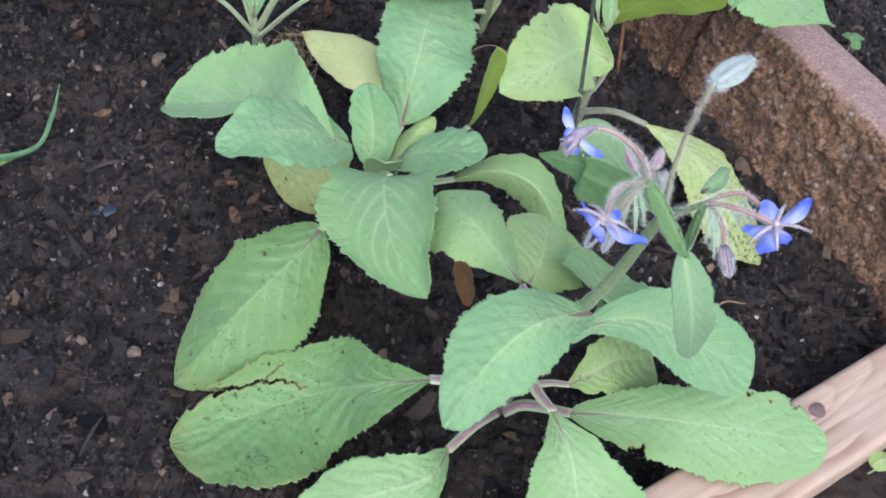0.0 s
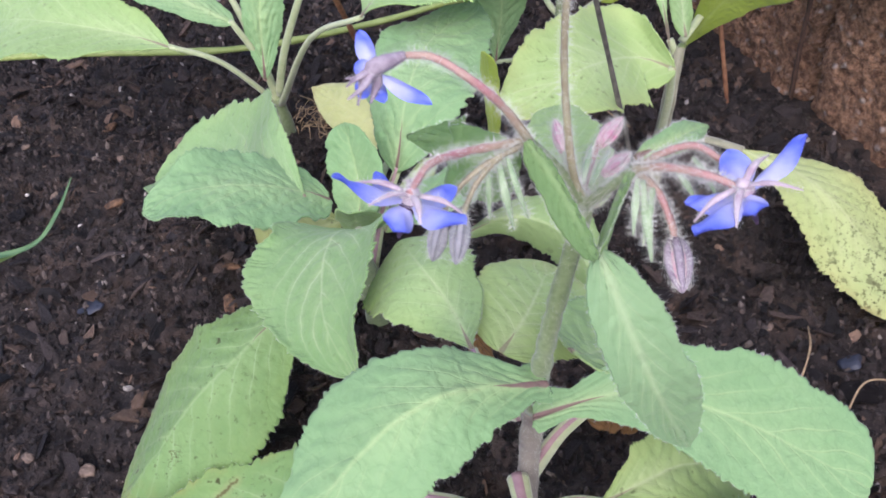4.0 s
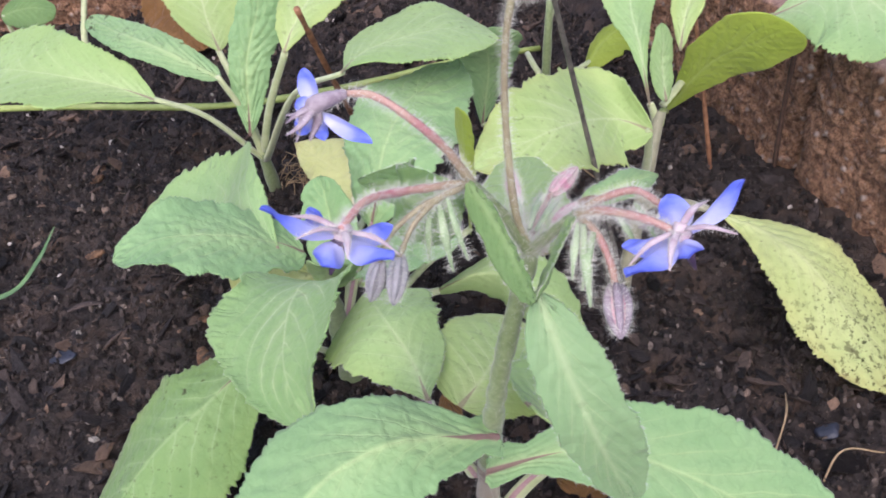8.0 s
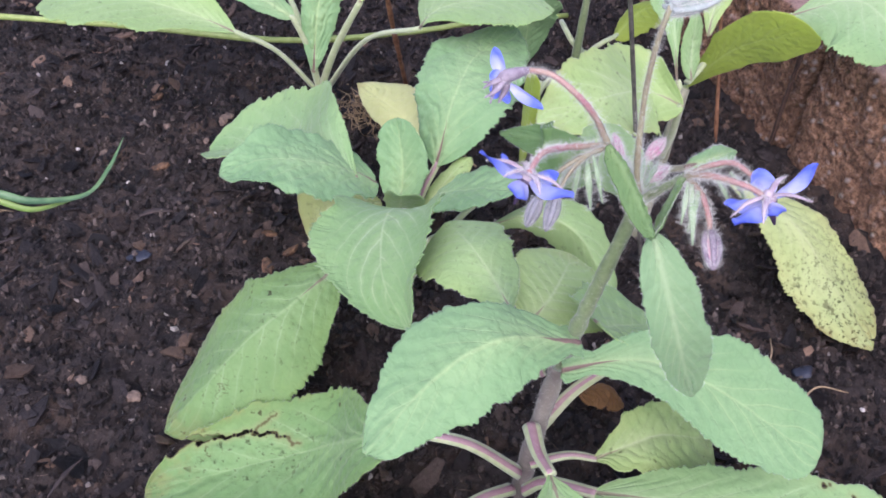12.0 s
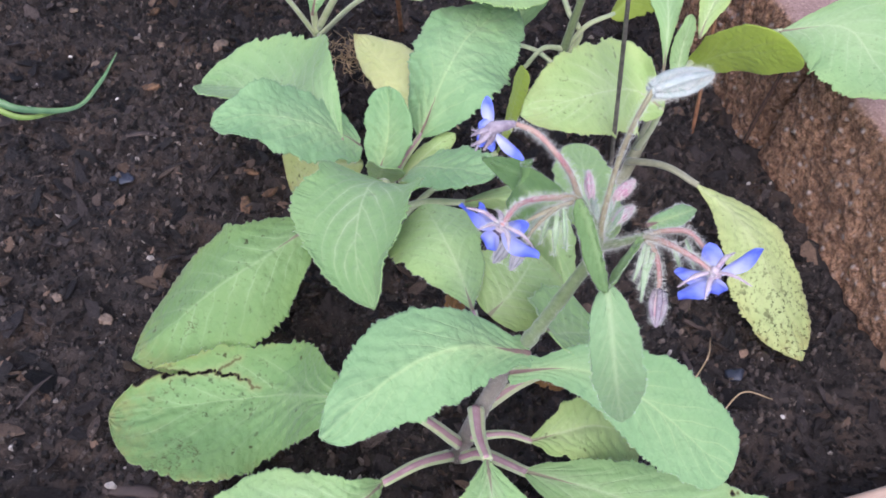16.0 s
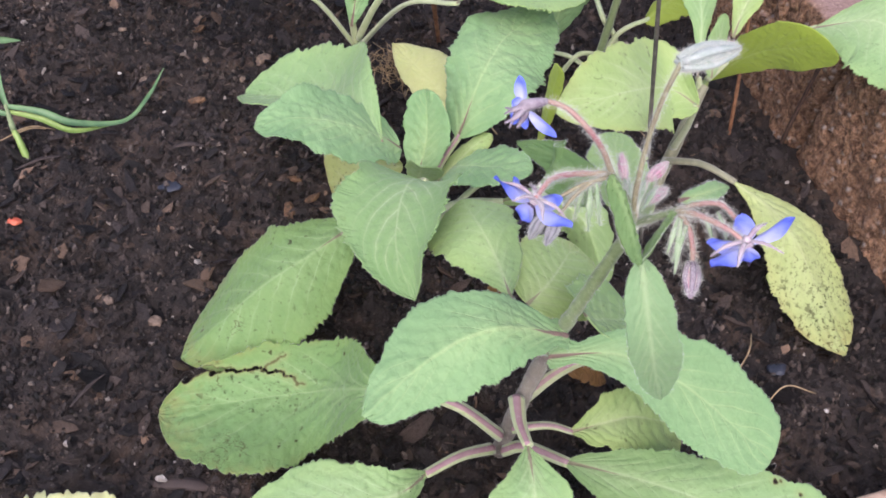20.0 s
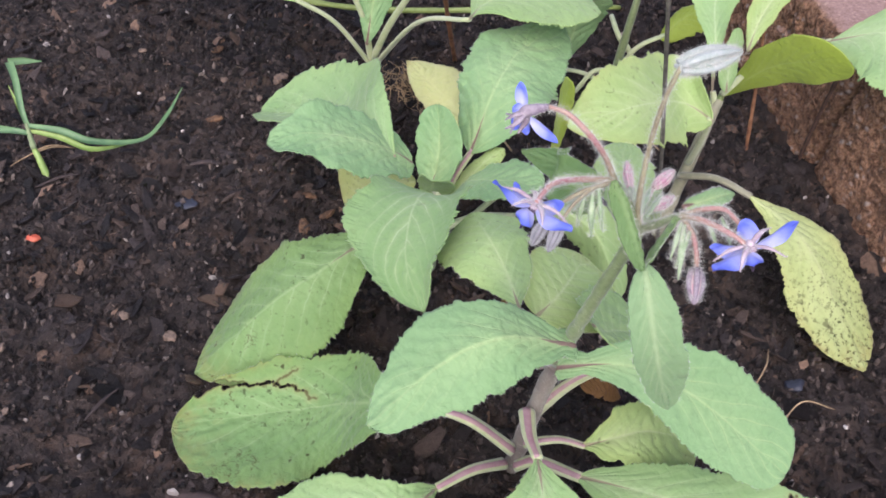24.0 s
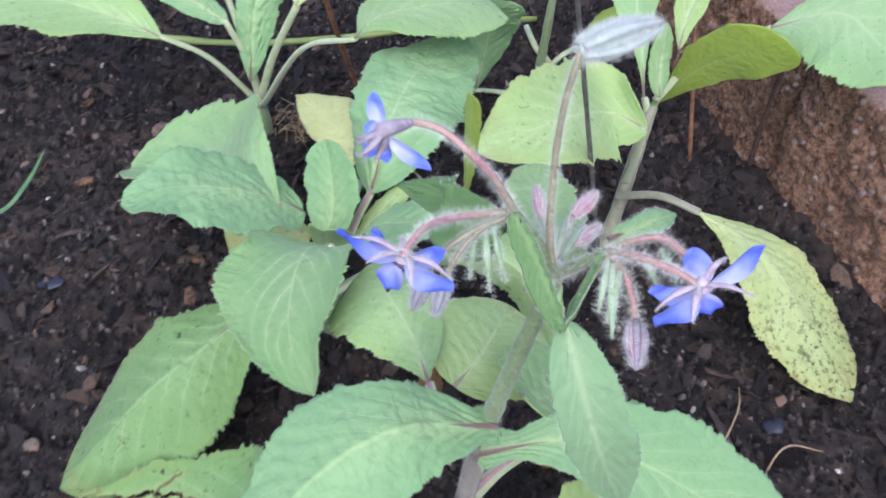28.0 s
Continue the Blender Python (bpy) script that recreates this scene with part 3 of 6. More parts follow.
def leaf(parent, material, mid, left, right, p=0.62, q=0.50, teeth=38, tooth=0.075, quilt=0.0006, wave=0.06, name="leaf", label="", fringe=0, nu=210, nv=36, petiole=None, pet_r=(0.0022, 0.0018), pet_mat=None, pet_col=None, notch=(), thick=0.0005, seed=0, curl=0.0, tears=(), holes=(), lobes=0.045, fold=0.0, clasp=0.0):
    """A crinkled blade. mid: places along the midrib from base to tip; left, right: places of the two margins where the blade is widest;
    p, q: how full the base and the tip are; notch: (u, side, depth, width) bites in the margin; petiole: places from the stem to the blade;
    tears: jagged rips, each a row of (u, side, width); holes: (u, side, radius); fold: how far both halves rise from the midrib; clasp: width of a base that grips the stem."""
    lr = np.random.default_rng(100 + seed + int(1e5 * abs(mid[-1][0])))
    C = spline(mid, nu)
    # the midrib bends smoothly from place to place
    hw = min(40, nu - 2)
    w_ = np.exp(-0.5 * (np.arange(-hw, hw + 1) / (0.07 * nu)) ** 2)
    ends = C[0] + (C[-1] - C[0]) * np.linspace(0, 1, nu)[:, None]
    dev = C - ends
    pad = np.vstack([-dev[hw:0:-1], dev, -dev[-2 : -hw - 2 : -1]])
    C = ends + np.stack([np.convolve(pad[:, k], w_ / w_.sum(), "valid") for k in range(3)], 1)
    u = np.linspace(0, 1, nu)
    um = p / (p + q)
    uu = np.clip(u, 0.004, 0.9985)
    prof = uu**p * (1 - uu) ** q / (um**p * (1 - um) ** q)
    prof = np.maximum(prof, clasp * np.exp(-((uu / 0.16) ** 2)) * np.minimum(1, 0.4 + uu * 30))
    mid_i = int(round(um * (nu - 1)))
    c0 = C[mid_i]
    wl, wr = np.array(left) - c0, np.array(right) - c0
    tan = unit(np.gradient(C, axis=0))
    t0 = tan[mid_i]
    wl, wr = wl - 0.7 * t0 * (wl @ t0), wr - 0.7 * t0 * (wr @ t0)
    ph = lr.uniform(0, 6.28, 8)
    sv = np.linspace(-1, 1, nv + 1)
    sv = np.sign(sv) * np.abs(sv) ** 0.9
    width = np.linalg.norm(wl) + np.linalg.norm(wr)
    length = np.linalg.norm(np.diff(C, axis=0), axis=1).sum()
    a = wl - tan * (tan @ wl)[:, None] * 0.6
    b = wr - tan * (tan @ wr)[:, None] * 0.6
    nor = unit(np.cross(b - a, tan))
    U, S = np.meshgrid(u, sv, indexing="ij")
    K = np.abs(S)
    edge_w = []
    for side in (0, 1):
        # rounded teeth of uneven size, on broader shallow lobes
        ps = u * teeth + 0.35 * np.sin(u * 61 + ph[2 + side]) + 0.3 * np.sin(u * 27 + ph[4 + side]) + ph[side]
        each = lr.uniform(0.15, 1.25, 200)[np.floor(ps).astype(int) % 200]
        saw = np.abs(np.sin(np.pi * ps)) ** 0.8 * each
        broad = lobes * (bumps(u * 7, ph[side] * 9) + 0.8 * bumps(u * 17, ph[side] * 5))
        edge_w.append(tooth * (saw - 0.45) + broad * 1.6)
    cut = np.where(S < 0, edge_w[0][:, None], edge_w[1][:, None])
    W = prof[:, None] * (1 + cut * K**7)
    for nu_, ns, nd, nw in notch:
        W = W * np.where((ns > 0) == (S > 0), 1 - nd * K**4 * np.exp(-(((U - nu_) / nw) ** 2)), 1.0)
    A3, B3, S3 = a[:, None, :], b[:, None, :], S[..., None]
    bow = S3 * (B3 - A3) / 2 + S3 * S3 * (A3 + B3) / 2
    tent = np.where(S3 < 0, -S3 * A3, S3 * B3)
    out = W[..., None] * (0.3 * bow + 0.7 * tent)
    pt = C[:, None, :] + out
    # puffed cells between side veins, and a ruffled margin
    vein = ((U - 0.34 * K**0.9) * 8.5 + 0.5 + 0.6 * bumps(U * 5, S * 3, seed)) % 1.0
    puff = np.sin(np.pi * vein) ** 0.7 * (1 - K**3) * np.minimum(1, 6 * K) * quilt * 0.9
    X, Y = U * length, S * width * 0.5 * np.maximum(prof[:, None], 0.2)
    cell = quilt * (0.40 * bumps(X * 200, Y * 200, seed * 3.1) + 0.55 * bumps(X * 420, Y * 420, seed) + 0.8 * bumps(X * 70, Y * 70, seed * 1.7))
    cell = cell + quilt * 1.2 * K**4 * bumps(X * 260, Y * 60, seed * 2.3)
    sgn = np.where(S < 0, 0, 1)
    ruff = wave * width * 0.5 * K**3 * (np.sin(U * 9 + ph[4 + sgn]) * 0.6 + np.sin(U * 21 + ph[sgn]) * 0.4) * prof[:, None]
    rise = puff + cell * (1 - 0.3 * K) + ruff - curl * width * K**4 * prof[:, None] + fold * width * K * prof[:, None]
    verts = (pt + nor[:, None, :] * rise[..., None]).reshape(-1, 3)
    m = nv + 1
    if verts[:, 2].min() < 0.010:
        verts[:, 2] = np.maximum(verts[:, 2], soil_height(verts[:, 0], verts[:, 1]) + 0.0022)
    grid = verts.reshape(nu, m, 3)
    I, J = np.meshgrid(np.arange(nu - 1), np.arange(nv), indexing="ij")
    k0 = (I * m + J).ravel()
    quads = np.stack([k0, k0 + 1, k0 + m + 1, k0 + m], 1)
    far = np.full(len(verts), 9.0)

    def at(u_, s_):
        return grid[int(np.clip(u_, 0, 1) * (nu - 1)), int(np.argmin(np.abs(sv - s_)))]

    centre = verts[quads].mean(1)
    keep = np.ones(len(quads), bool)
    for row in tears:
        n = 30 * (len(row) - 1)
        line = np.array([[np.interp(t, range(len(row)), [r[k] for r in row]) for k in range(3)] for t in np.linspace(0, len(row) - 1, n)])
        line[:, :2] += 0.022 * np.stack([bumps(np.arange(n) * 0.21, 3.3 + seed), 2.2 * bumps(np.arange(n) * 0.17, 8.1 + seed)], 1)
        for u_, s_, w in line:
            spot = at(u_, s_)
            keep &= np.linalg.norm(centre - spot, axis=1) > w
            far = np.minimum(far, np.linalg.norm(verts - spot, axis=1) - w)
    for u_, s_, w in holes:
        away = verts - at(u_, s_)
        ring = w * (1 + 0.5 * bumps(away[:, 0] * 700, away[:, 1] * 700, u_ * 50))
        hd = np.linalg.norm(away, axis=1) - ring
        keep &= hd[quads].mean(1) > 0
        far = np.minimum(far, hd)
    quads = quads[keep]
    top_n = len(verts)
    # underside, a leaf's thickness below, and a rim wherever the blade ends
    nn = unit(np.cross(np.gradient(grid, axis=1), np.gradient(grid, axis=0))).reshape(-1, 3)
    verts = np.vstack([verts, verts - nn * thick])
    e = np.concatenate([quads[:, [0, 1]], quads[:, [1, 2]], quads[:, [2, 3]], quads[:, [3, 0]]])
    key = np.sort(e, 1)
    _, first, times = np.unique(key[:, 0] * top_n + key[:, 1], return_index=True, return_counts=True)
    rim = e[first[times == 1]]
    faces = np.vstack([quads, top_n + quads[:, ::-1], np.stack([rim[:, 1], rim[:, 0], top_n + rim[:, 0], top_n + rim[:, 1]], 1)])
    uvs = np.stack([U.ravel(), 0.5 + 0.5 * S.ravel()], 1)
    rib = np.stack([np.linalg.norm(out, axis=2).ravel() * 100, np.clip(far, 0, 0.05) * 100], 1)
    ob = under(mesh_object(name, verts, faces, material, None, label, np.vstack([uvs, uvs]), True, np.vstack([rib, rib])), parent)
    if petiole:
        p0, end = np.array(petiole[0], float), C[3] - nn[3 * m + nv // 2] * 0.0006
        pts = [*petiole[:-1], end]
        if np.linalg.norm(np.array(petiole[-1]) - C[0]) > 0.006:
            pts = [p0, 0.5 * (p0 + end) + V(0, 0, 0.12 * np.linalg.norm(end - p0)), end]
        rad = 0.8 * np.interp(np.linspace(0, 1, 16), np.linspace(0, 1, len(pet_r)), pet_r)
        line = spline(pts, 16)
        pv, pf = tube_data(line, rad * 1.08, 10, 0.62)
        mesh_object("petiole", pv, pf, pet_col or PETIOLE, ob)
        hairs(pts, (rad[0], rad[-1]), 130, 0.0012, ob)
        if pet_mat is not None:
            # a purple channel runs along its upper side
            tn = unit(np.gradient(line, axis=0))
            upw = unit(V(0, -0.45, 1) - tn * (tn @ V(0, -0.45, 1))[:, None])
            pv, pf = tube_data(line + upw * rad[:, None] * 0.42, rad * 0.60, 8, 0.62)
            mesh_object("channel", pv, pf, CHANNEL, ob)
    if fringe:
        n = fringe * 2
        i, j = rng.integers(2, nu - 1, n), np.where(rng.random(n) < 0.5, 0, nv)
        root = grid[i, j]
        away = unit(root - grid[i, np.where(j > 0, j - 1, 1)])
        way = unit(away + 0.5 * rng.normal(size=(n, 3)))
        hv, hf = hair_mesh(root, way, tan[i], rng.uniform(0.0003, 0.0011, n), 0.00003)
        h = mesh_object("margin_hairs", hv, hf, HAIR, ob, smooth=False)
        h["kind"] = "stuff"
    return ob


def strip(name, pts, widths, normal, material, parent, label="", n=20, fold=0.25, thick=0.0003):
    """A narrow blade (grass, sepal) along pts, folded along its middle."""
    C = spline(pts, n)
    tan = unit(np.gradient(C, axis=0))
    w = np.interp(np.linspace(0, 1, n), np.linspace(0, 1, len(widths)), widths) / 2
    verts = []
    for i in range(n):
        s = unit(np.cross(tan[i], np.array(normal, float)))
        nor = np.cross(s, tan[i])
        for k in (-1, 0, 1):
            verts.append(C[i] + s * w[i] * k + nor * (fold * w[i] * abs(k)))
    top = len(verts)
    verts = verts + [v - unit(np.array(normal, float)) * thick for v in verts]
    f = [(i * 3 + j, i * 3 + j + 1, i * 3 + j + 4, i * 3 + j + 3) for i in range(n - 1) for j in range(2)]
    f += [tuple(top + i for i in reversed(q)) for q in f]
    f += [(i * 3, top + i * 3, top + i * 3 + 3, i * 3 + 3) for i in range(n - 1)] + [(i * 3 + 2, i * 3 + 5, top + i * 3 + 5, top + i * 3 + 2) for i in range(n - 1)]
    return under(mesh_object(name, verts, f, material, None, label), parent)


def basis(axis):
    a = unit(np.array(axis, float))
    x = unit(np.cross(a, V(0.3, 0.1, 1) if abs(a[2]) < 0.95 else V(1, 0.2, 0)))
    return x, np.cross(a, x), a


def petal_mesh(name, centre, out, axis, length, width, lift, parent):
    """One pointed petal that spreads from the flower's centre."""
    n, m = 16, 8
    out, axis = unit(np.array(out, float)), unit(np.array(axis, float))
    side = np.cross(axis, out)
    verts, uvs = [], []
    for i in range(n):
        u = i / (n - 1)
        w = width / 2 * (max(u, 0.03) ** 0.75 * (1 - u) ** 0.75) / 0.446
        for j in range(m + 1):
            s = -1 + 2 * j / m
            h = lift * length * u * (1 - 0.6 * u) + 0.20 * width * abs(s) ** 1.4 * math.sin(math.pi * min(1, u + 0.1)) + 0.03 * width * math.sin(9 * u + 3 * s)
            verts.append(np.array(centre) + out * length * (0.10 + 0.9 * u) + side * w * s + axis * h)
            uvs.append((u, 0.5 + 0.5 * s))
    k = m + 1
    f = [(i * k + j, i * k + j + 1, (i + 1) * k + j + 1, (i + 1) * k + j) for i in range(n - 1) for j in range(m)]
    t = len(verts)
    verts = verts + [v - axis * 0.00025 for v in verts]
    f += [tuple(t + i for i in reversed(q)) for q in f]
    return mesh_object(name, verts, f, PETAL, parent, "", uvs + uvs)


def flower(plant, centre, neck, tips, label, width=0.0070, sepal_len=0.0100, hairy=300, sepals=(), sepal_r=0.00072, sepal_mat=None):
    """A five-petalled blue star seen from behind; tips: where its petals end, neck: where its stalk joins."""
    c, tips = np.array(centre, float), [np.array(t, float) for t in tips]
    back = unit(np.array(neck, float) - c)
    nor = unit(np.linalg.svd(np.array([t - c for t in tips]))[2][2]) if len(tips) > 2 else unit(np.cross(tips[0] - c, tips[1] - c))
    a = -nor if nor @ back > 0 else nor
    v, f = tube_data(spline([np.array(neck, float), c - a * 0.0016, c + a * 0.0006], 10), np.interp(np.linspace(0, 1, 10), [0, 0.35, 0.75, 1], [0.0008, 0.0014, 0.0017, 0.0014]), 12)
    fl = under(mesh_object("flower", v, f, sepal_mat or SEPAL, None, label), plant)
    x, y = unit(tips[0] - c - a * (a @ (tips[0] - c))), None
    y = np.cross(a, x)
    ang = sorted(math.atan2((t - c) @ y, (t - c) @ x) % (2 * math.pi) for t in tips)
    for k, t in enumerate(tips):
        d = t - c
        side = unit(a + 0.18 * rng.normal(size=3))
        side = unit(side - unit(d) * (side @ unit(d)))
        petal_mesh("petal", c, d, side, np.linalg.norm(d), width * rng.uniform(0.9, 1.1), -0.10 + 0.06 * rng.normal(), fl)
    for k in range(len(ang)):
        t2 = ang[k] + ((ang[(k + 1) % len(ang)] - ang[k]) % (2 * math.pi)) / 2
        o2 = math.cos(t2) * x + math.sin(t2) * y
        p0 = c - a * 0.0016
        pts = [p0 + o2 * 0.0012, p0 + o2 * sepal_len * 0.55 - a * 0.0003, p0 + o2 * sepal_len + a * 0.0012]
        if k < len(sepals):
            end = np.array(sepals[k], float)
            pts = [p0, p0 + 0.5 * (end - p0) + 0.0010 * o2, end]
        sv, sf = tube_data(spline(pts, 9), np.interp(np.linspace(0, 1, 9), [0, 0.4, 1], [0.8 * sepal_r, sepal_r, 0.2 * sepal_r]), 6, 0.5)
        sp = mesh_object("sepal", sv, sf, sepal_mat or SEPAL, fl)
        hairs(pts, (sepal_r, 0.3 * sepal_r), 110 if sepal_r < 0.001 else 50, 0.0011, sp)
    v, f = tube_data(spline([c, c + a * 0.003, c + a * 0.0065], 8), np.linspace(0.0017, 0.0003, 8), 8)
    mesh_object("anther_cone", v, f, ANTHER, fl, "dark pointed cone of anthers")
    hairs([np.array(neck, float), c - a * 0.0010], (0.0010, 0.0018), hairy // 2, 0.0014, fl)
    return fl


def bud(plant, base, tip, r, label, material=None, sepals=5, hairy=260, hair=0.0022):
    """A closed, bristly bud of narrow sepals."""
    b, t = np.array(base, float), np.array(tip, float)
    x, y, a = basis(t - b)
    L = np.linalg.norm(t - b)
    pr = [0.3, 0.8, 1.0, 0.95, 0.7, 0.12]
    n = 14
    v, f = tube_data(spline([b, t], n), r * 0.86 * np.interp(np.linspace(0, 1, n), np.linspace(0, 1, 6), pr), 12)
    bd = under(mesh_object("bud", v, f, material if material in (SEPAL_GREY, SEPAL_PALE) else SEPAL_PINK, None, label), plant)
    for k in range(sepals):
        o = math.cos(2 * math.pi * k / sepals) * x + math.sin(2 * math.pi * k / sepals) * y
        pts = [b + a * L * q_ + o * r * w_ for q_, w_ in ((0.02, 0.4), (0.25, 0.85), (0.55, 0.92), (0.85, 0.55), (1.06, 0.12))]
        C = spline(pts, 10)
        sv, sf = tube_data(C, r * np.interp(np.linspace(0, 1, 10), [0, 0.4, 0.8, 1], [0.40, 0.46, 0.32, 0.06]), 6, 0.6)
        mesh_object("sepal", sv, sf, material or SEPAL_GREEN, bd)
    hairs([b, b + 0.5 * (t - b), t], (r * 0.8, r * 1.1, r * 0.4), hairy, hair, bd)
    return bd


# ---- setting: soil, edging, timber ----
def soil_height(x, y):
    x, y = np.asarray(x, float), np.asarray(y, float)
    h = 0.0040 * bumps(x * 14, y * 14, 1.7) + 0.0030 * bumps(x * 45, y * 45, 4.2)
    h = h + 0.0046 * (0.4 - np.abs(bumps(x * 105, y * 105, 9.1))) + 0.0028 * (0.4 - np.abs(bumps(x * 230, y * 230, 3.3))) + 0.0006 * bumps(x * 520, y * 520, 6.6)
    return h if h.ndim else float(h)


def soil_sheet():
    """Fine in the bed, coarse out to the horizon."""
    fine = np.arange(-0.36, 0.3601, 0.0016)
    far_x = np.array([0.03, 0.08, 1, 2.5, 6, 15, 40, 120, 400.0])
    xs = np.r_[-0.36 - far_x[::-1], fine, 0.36 + far_x]
    fy = np.r_[np.arange(0.08, 0.5501, 0.0016), np.arange(0.554, 0.80, 0.004)]
    ys = np.r_[0.08 - far_x[::-1], fy, 0.80 + far_x]
    X, Y = np.meshgrid(xs, ys)
    verts = np.stack([X, Y, soil_height(X, Y)], 2).reshape(-1, 3)
    n = len(xs)
    k = (np.arange(len(ys) - 1)[:, None] * n + np.arange(n - 1)[None]).ravel()
    ob = mesh_object("ground", verts, np.stack([k, k + 1, k + n + 1, k + n], 1), SOIL)
    return tagged(ob, "dark crumbly garden soil with bark mulch", "soil", kind="structure")


ground = soil_sheet()


def split_block(a, b, height, depth, label, seed, lean=0.0):
    """A concrete edging block with a rough split face towards the bed (left of the way from a to b) and a smooth top."""
    a, b = V(*a, 0), V(*b, 0)
    ax = unit(b - a)
    back = V(-ax[1], ax[0], 0)
    L = np.linalg.norm(b - a)
    nx, nz, nt_ = int(L / 0.0018), 54, 14
    verts, rows = [], []
    r = 0.008
    prof = [(0.0, -0.03 + (height - r + 0.03) * k / nz, 1.0) for k in range(nz)]
    prof += [(r - r * math.cos(t), height - r + r * math.sin(t), 0.6) for t in np.linspace(0.2, math.pi / 2, 6)]
    prof += [(r + (depth - 2 * r) * k / nt_, height, 0.12) for k in range(1, nt_ + 1)]
    prof += [(depth - r + r * math.sin(t), height - r + r * math.cos(t), 0.12) for t in np.linspace(0.3, math.pi / 2, 4)] + [(depth, -0.03, 0.1)]
    for i in range(nx + 1):
        s = i / nx
        endr = 0.004 * (math.exp(-s * L / 0.004) + math.exp(-(1 - s) * L / 0.004))
        for d, z, k0 in prof:
            k = k0 * min(1.0, 0.12 + abs(height - z) / 0.016) if d < 0.01 else k0
            w = a + ax * L * s + back * (d + lean * z + endr * (1 if d < depth / 2 else -1)) + V(0, 0, z - endr * 0.5 * (z > height * 0.9))
            q = Vector(w + seed)
            amp = k * (0.0022 * noise.noise(q * 28) + 0.0026 * noise.noise(q * 95) + 0.0030 * noise.noise(q * 210))
            verts.append(w - back * amp)
    m = len(prof)
    faces = [(i * m + j, i * m + j + 1, (i + 1) * m + j + 1, (i + 1) * m + j) for i in range(nx) for j in range(m - 1)]
    faces += [tuple(range(m - 1, -1, -1)), tuple(nx * m + j for j in range(m))]
    faces = [tuple(reversed(f)) for f in faces]
    return tagged(mesh_object("edging_block", verts, faces, BLOCK), label, "edging block", "blocks round the bed")


split_block((0.1915, 0.470), (0.345, 0.232), 0.077, 0.034, "reddish split-face concrete edging block with pale grit, bordering the bed", 3.0, 0.10)
split_block((0.095, 0.640), (0.1895, 0.474), 0.074, 0.075, "reddish split-face concrete edging block, soil-stained, bordering the bed", 9.0, 0.10)
split_block((-0.205, 0.690), (0.085, 0.720), 0.070, 0.06, "weathered reddish concrete edging block behind the plants", 15.0)
split_block((-0.460, 0.580), (-0.215, 0.632), 0.070, 0.06, "weathered reddish concrete edging block behind the plants", 21.0)


def timber(a, b, z, width, depth):
    """A planed beam; a to b is the edge towards the bed, at the height z of its top."""
    a, b = V(*a, z), V(*b, z)
    ax = unit(b - a)
    side = V(ax[1], -ax[0], 0)
    L = np.linalg.norm(b - a)
    r = 0.003
    prof = [(0, -depth), (0, -r)] + [(r - r * math.cos(t), -r + r * math.sin(t)) for t in np.linspace(0.3, math.pi / 2, 4)]
    prof += [(width * k / 8, 0) for k in range(1, 8)]
    prof += [(width - r + r * math.sin(t), -r + r * math.cos(t)) for t in np.linspace(0, math.pi / 2, 5)] + [(width, -depth)]
    n, m = 90, len(prof)
    verts = []
    for i in range(n + 1):
        for d, h in prof:
            x = L * i / n
            verts.append((x, -d, h + 0.0004 * noise.noise(Vector((x * 40, d * 60, h * 60)))))
    faces = [(i * m + j, (i + 1) * m + j, (i + 1) * m + j + 1, i * m + j + 1) for i in range(n) for j in range(m - 1)]
    faces += [tuple(range(m)), tuple(n * m + j for j in range(m - 1, -1, -1)), ]
    ob = mesh_object("timber_edging", verts, faces, WOOD)
    ob.matrix_world = Matrix(((ax[0], -side[0], 0, a[0]), (ax[1], -side[1], 0, a[1]), (0, 0, 1, a[2]), (0, 0, 0, 1)))
    return tagged(ob, "pale planed pine timber with a dark knot, edging the bed", "timber")


BEAM_A, BEAM_B, BEAM_Z, BEAM_W = (0.0617, 0.1294), (0.3274, 0.3137), 0.030, 0.0370
beam = timber(BEAM_A, BEAM_B, BEAM_Z, BEAM_W, 0.055)
# the knot: an oval ringed disc let into the top
kv, kf = [], []
for i in range(7):
    for k in range(20):
        t = 2 * math.pi * k / 20
        rr = (0.0038 * (i + 1) / 7) * (1 + 0.06 * math.sin(3 * t))
        kv.append((0.1943 + rr * 1.15 * math.cos(t), -0.0099 + rr * math.sin(t), 0.0006 - 0.0001 * i))
kf = [(i * 20 + k, (i + 1) * 20 + k, (i + 1) * 20 + (k + 1) % 20, i * 20 + (k + 1) % 20) for i in range(6) for k in range(20)] + [tuple(range(20))]
mesh_object("knot", kv, kf, KNOT, beam, "dark round knot")


# ---- flowering borage ----
A = thing("borage_plant", (0.084, 0.227, 0.0), "flowering borage with bristly stem, broad crinkled leaves and blue flowers", "plant", "borage plants")
S0, S1, S2, S3, S4 = (0.083, 0.231, -0.006), (0.0878, 0.2250, 0.051), (0.0925, 0.2170, 0.098), (0.0990, 0.2085, 0.140), (0.1068, 0.2108, 0.1748)
stem = tube("main_stem", [S0, S1, S2], (0.0037, 0.0034, 0.0030), STEM_PURPLE, A, "mauve-tinged bristly lower stem", 14, 30)
hairs([S0, S1, S2], (0.0040, 0.0034), 900, 0.0018, stem)
upper = tube("upper_stem", [S2, S3, S4], (0.0027, 0.0022, 0.0018), STEM, A, "green bristly upper stem", 14, 30)
hairs([S2, S3, S4], (0.0027, 0.0022, 0.0018), 560, 0.0018, upper)

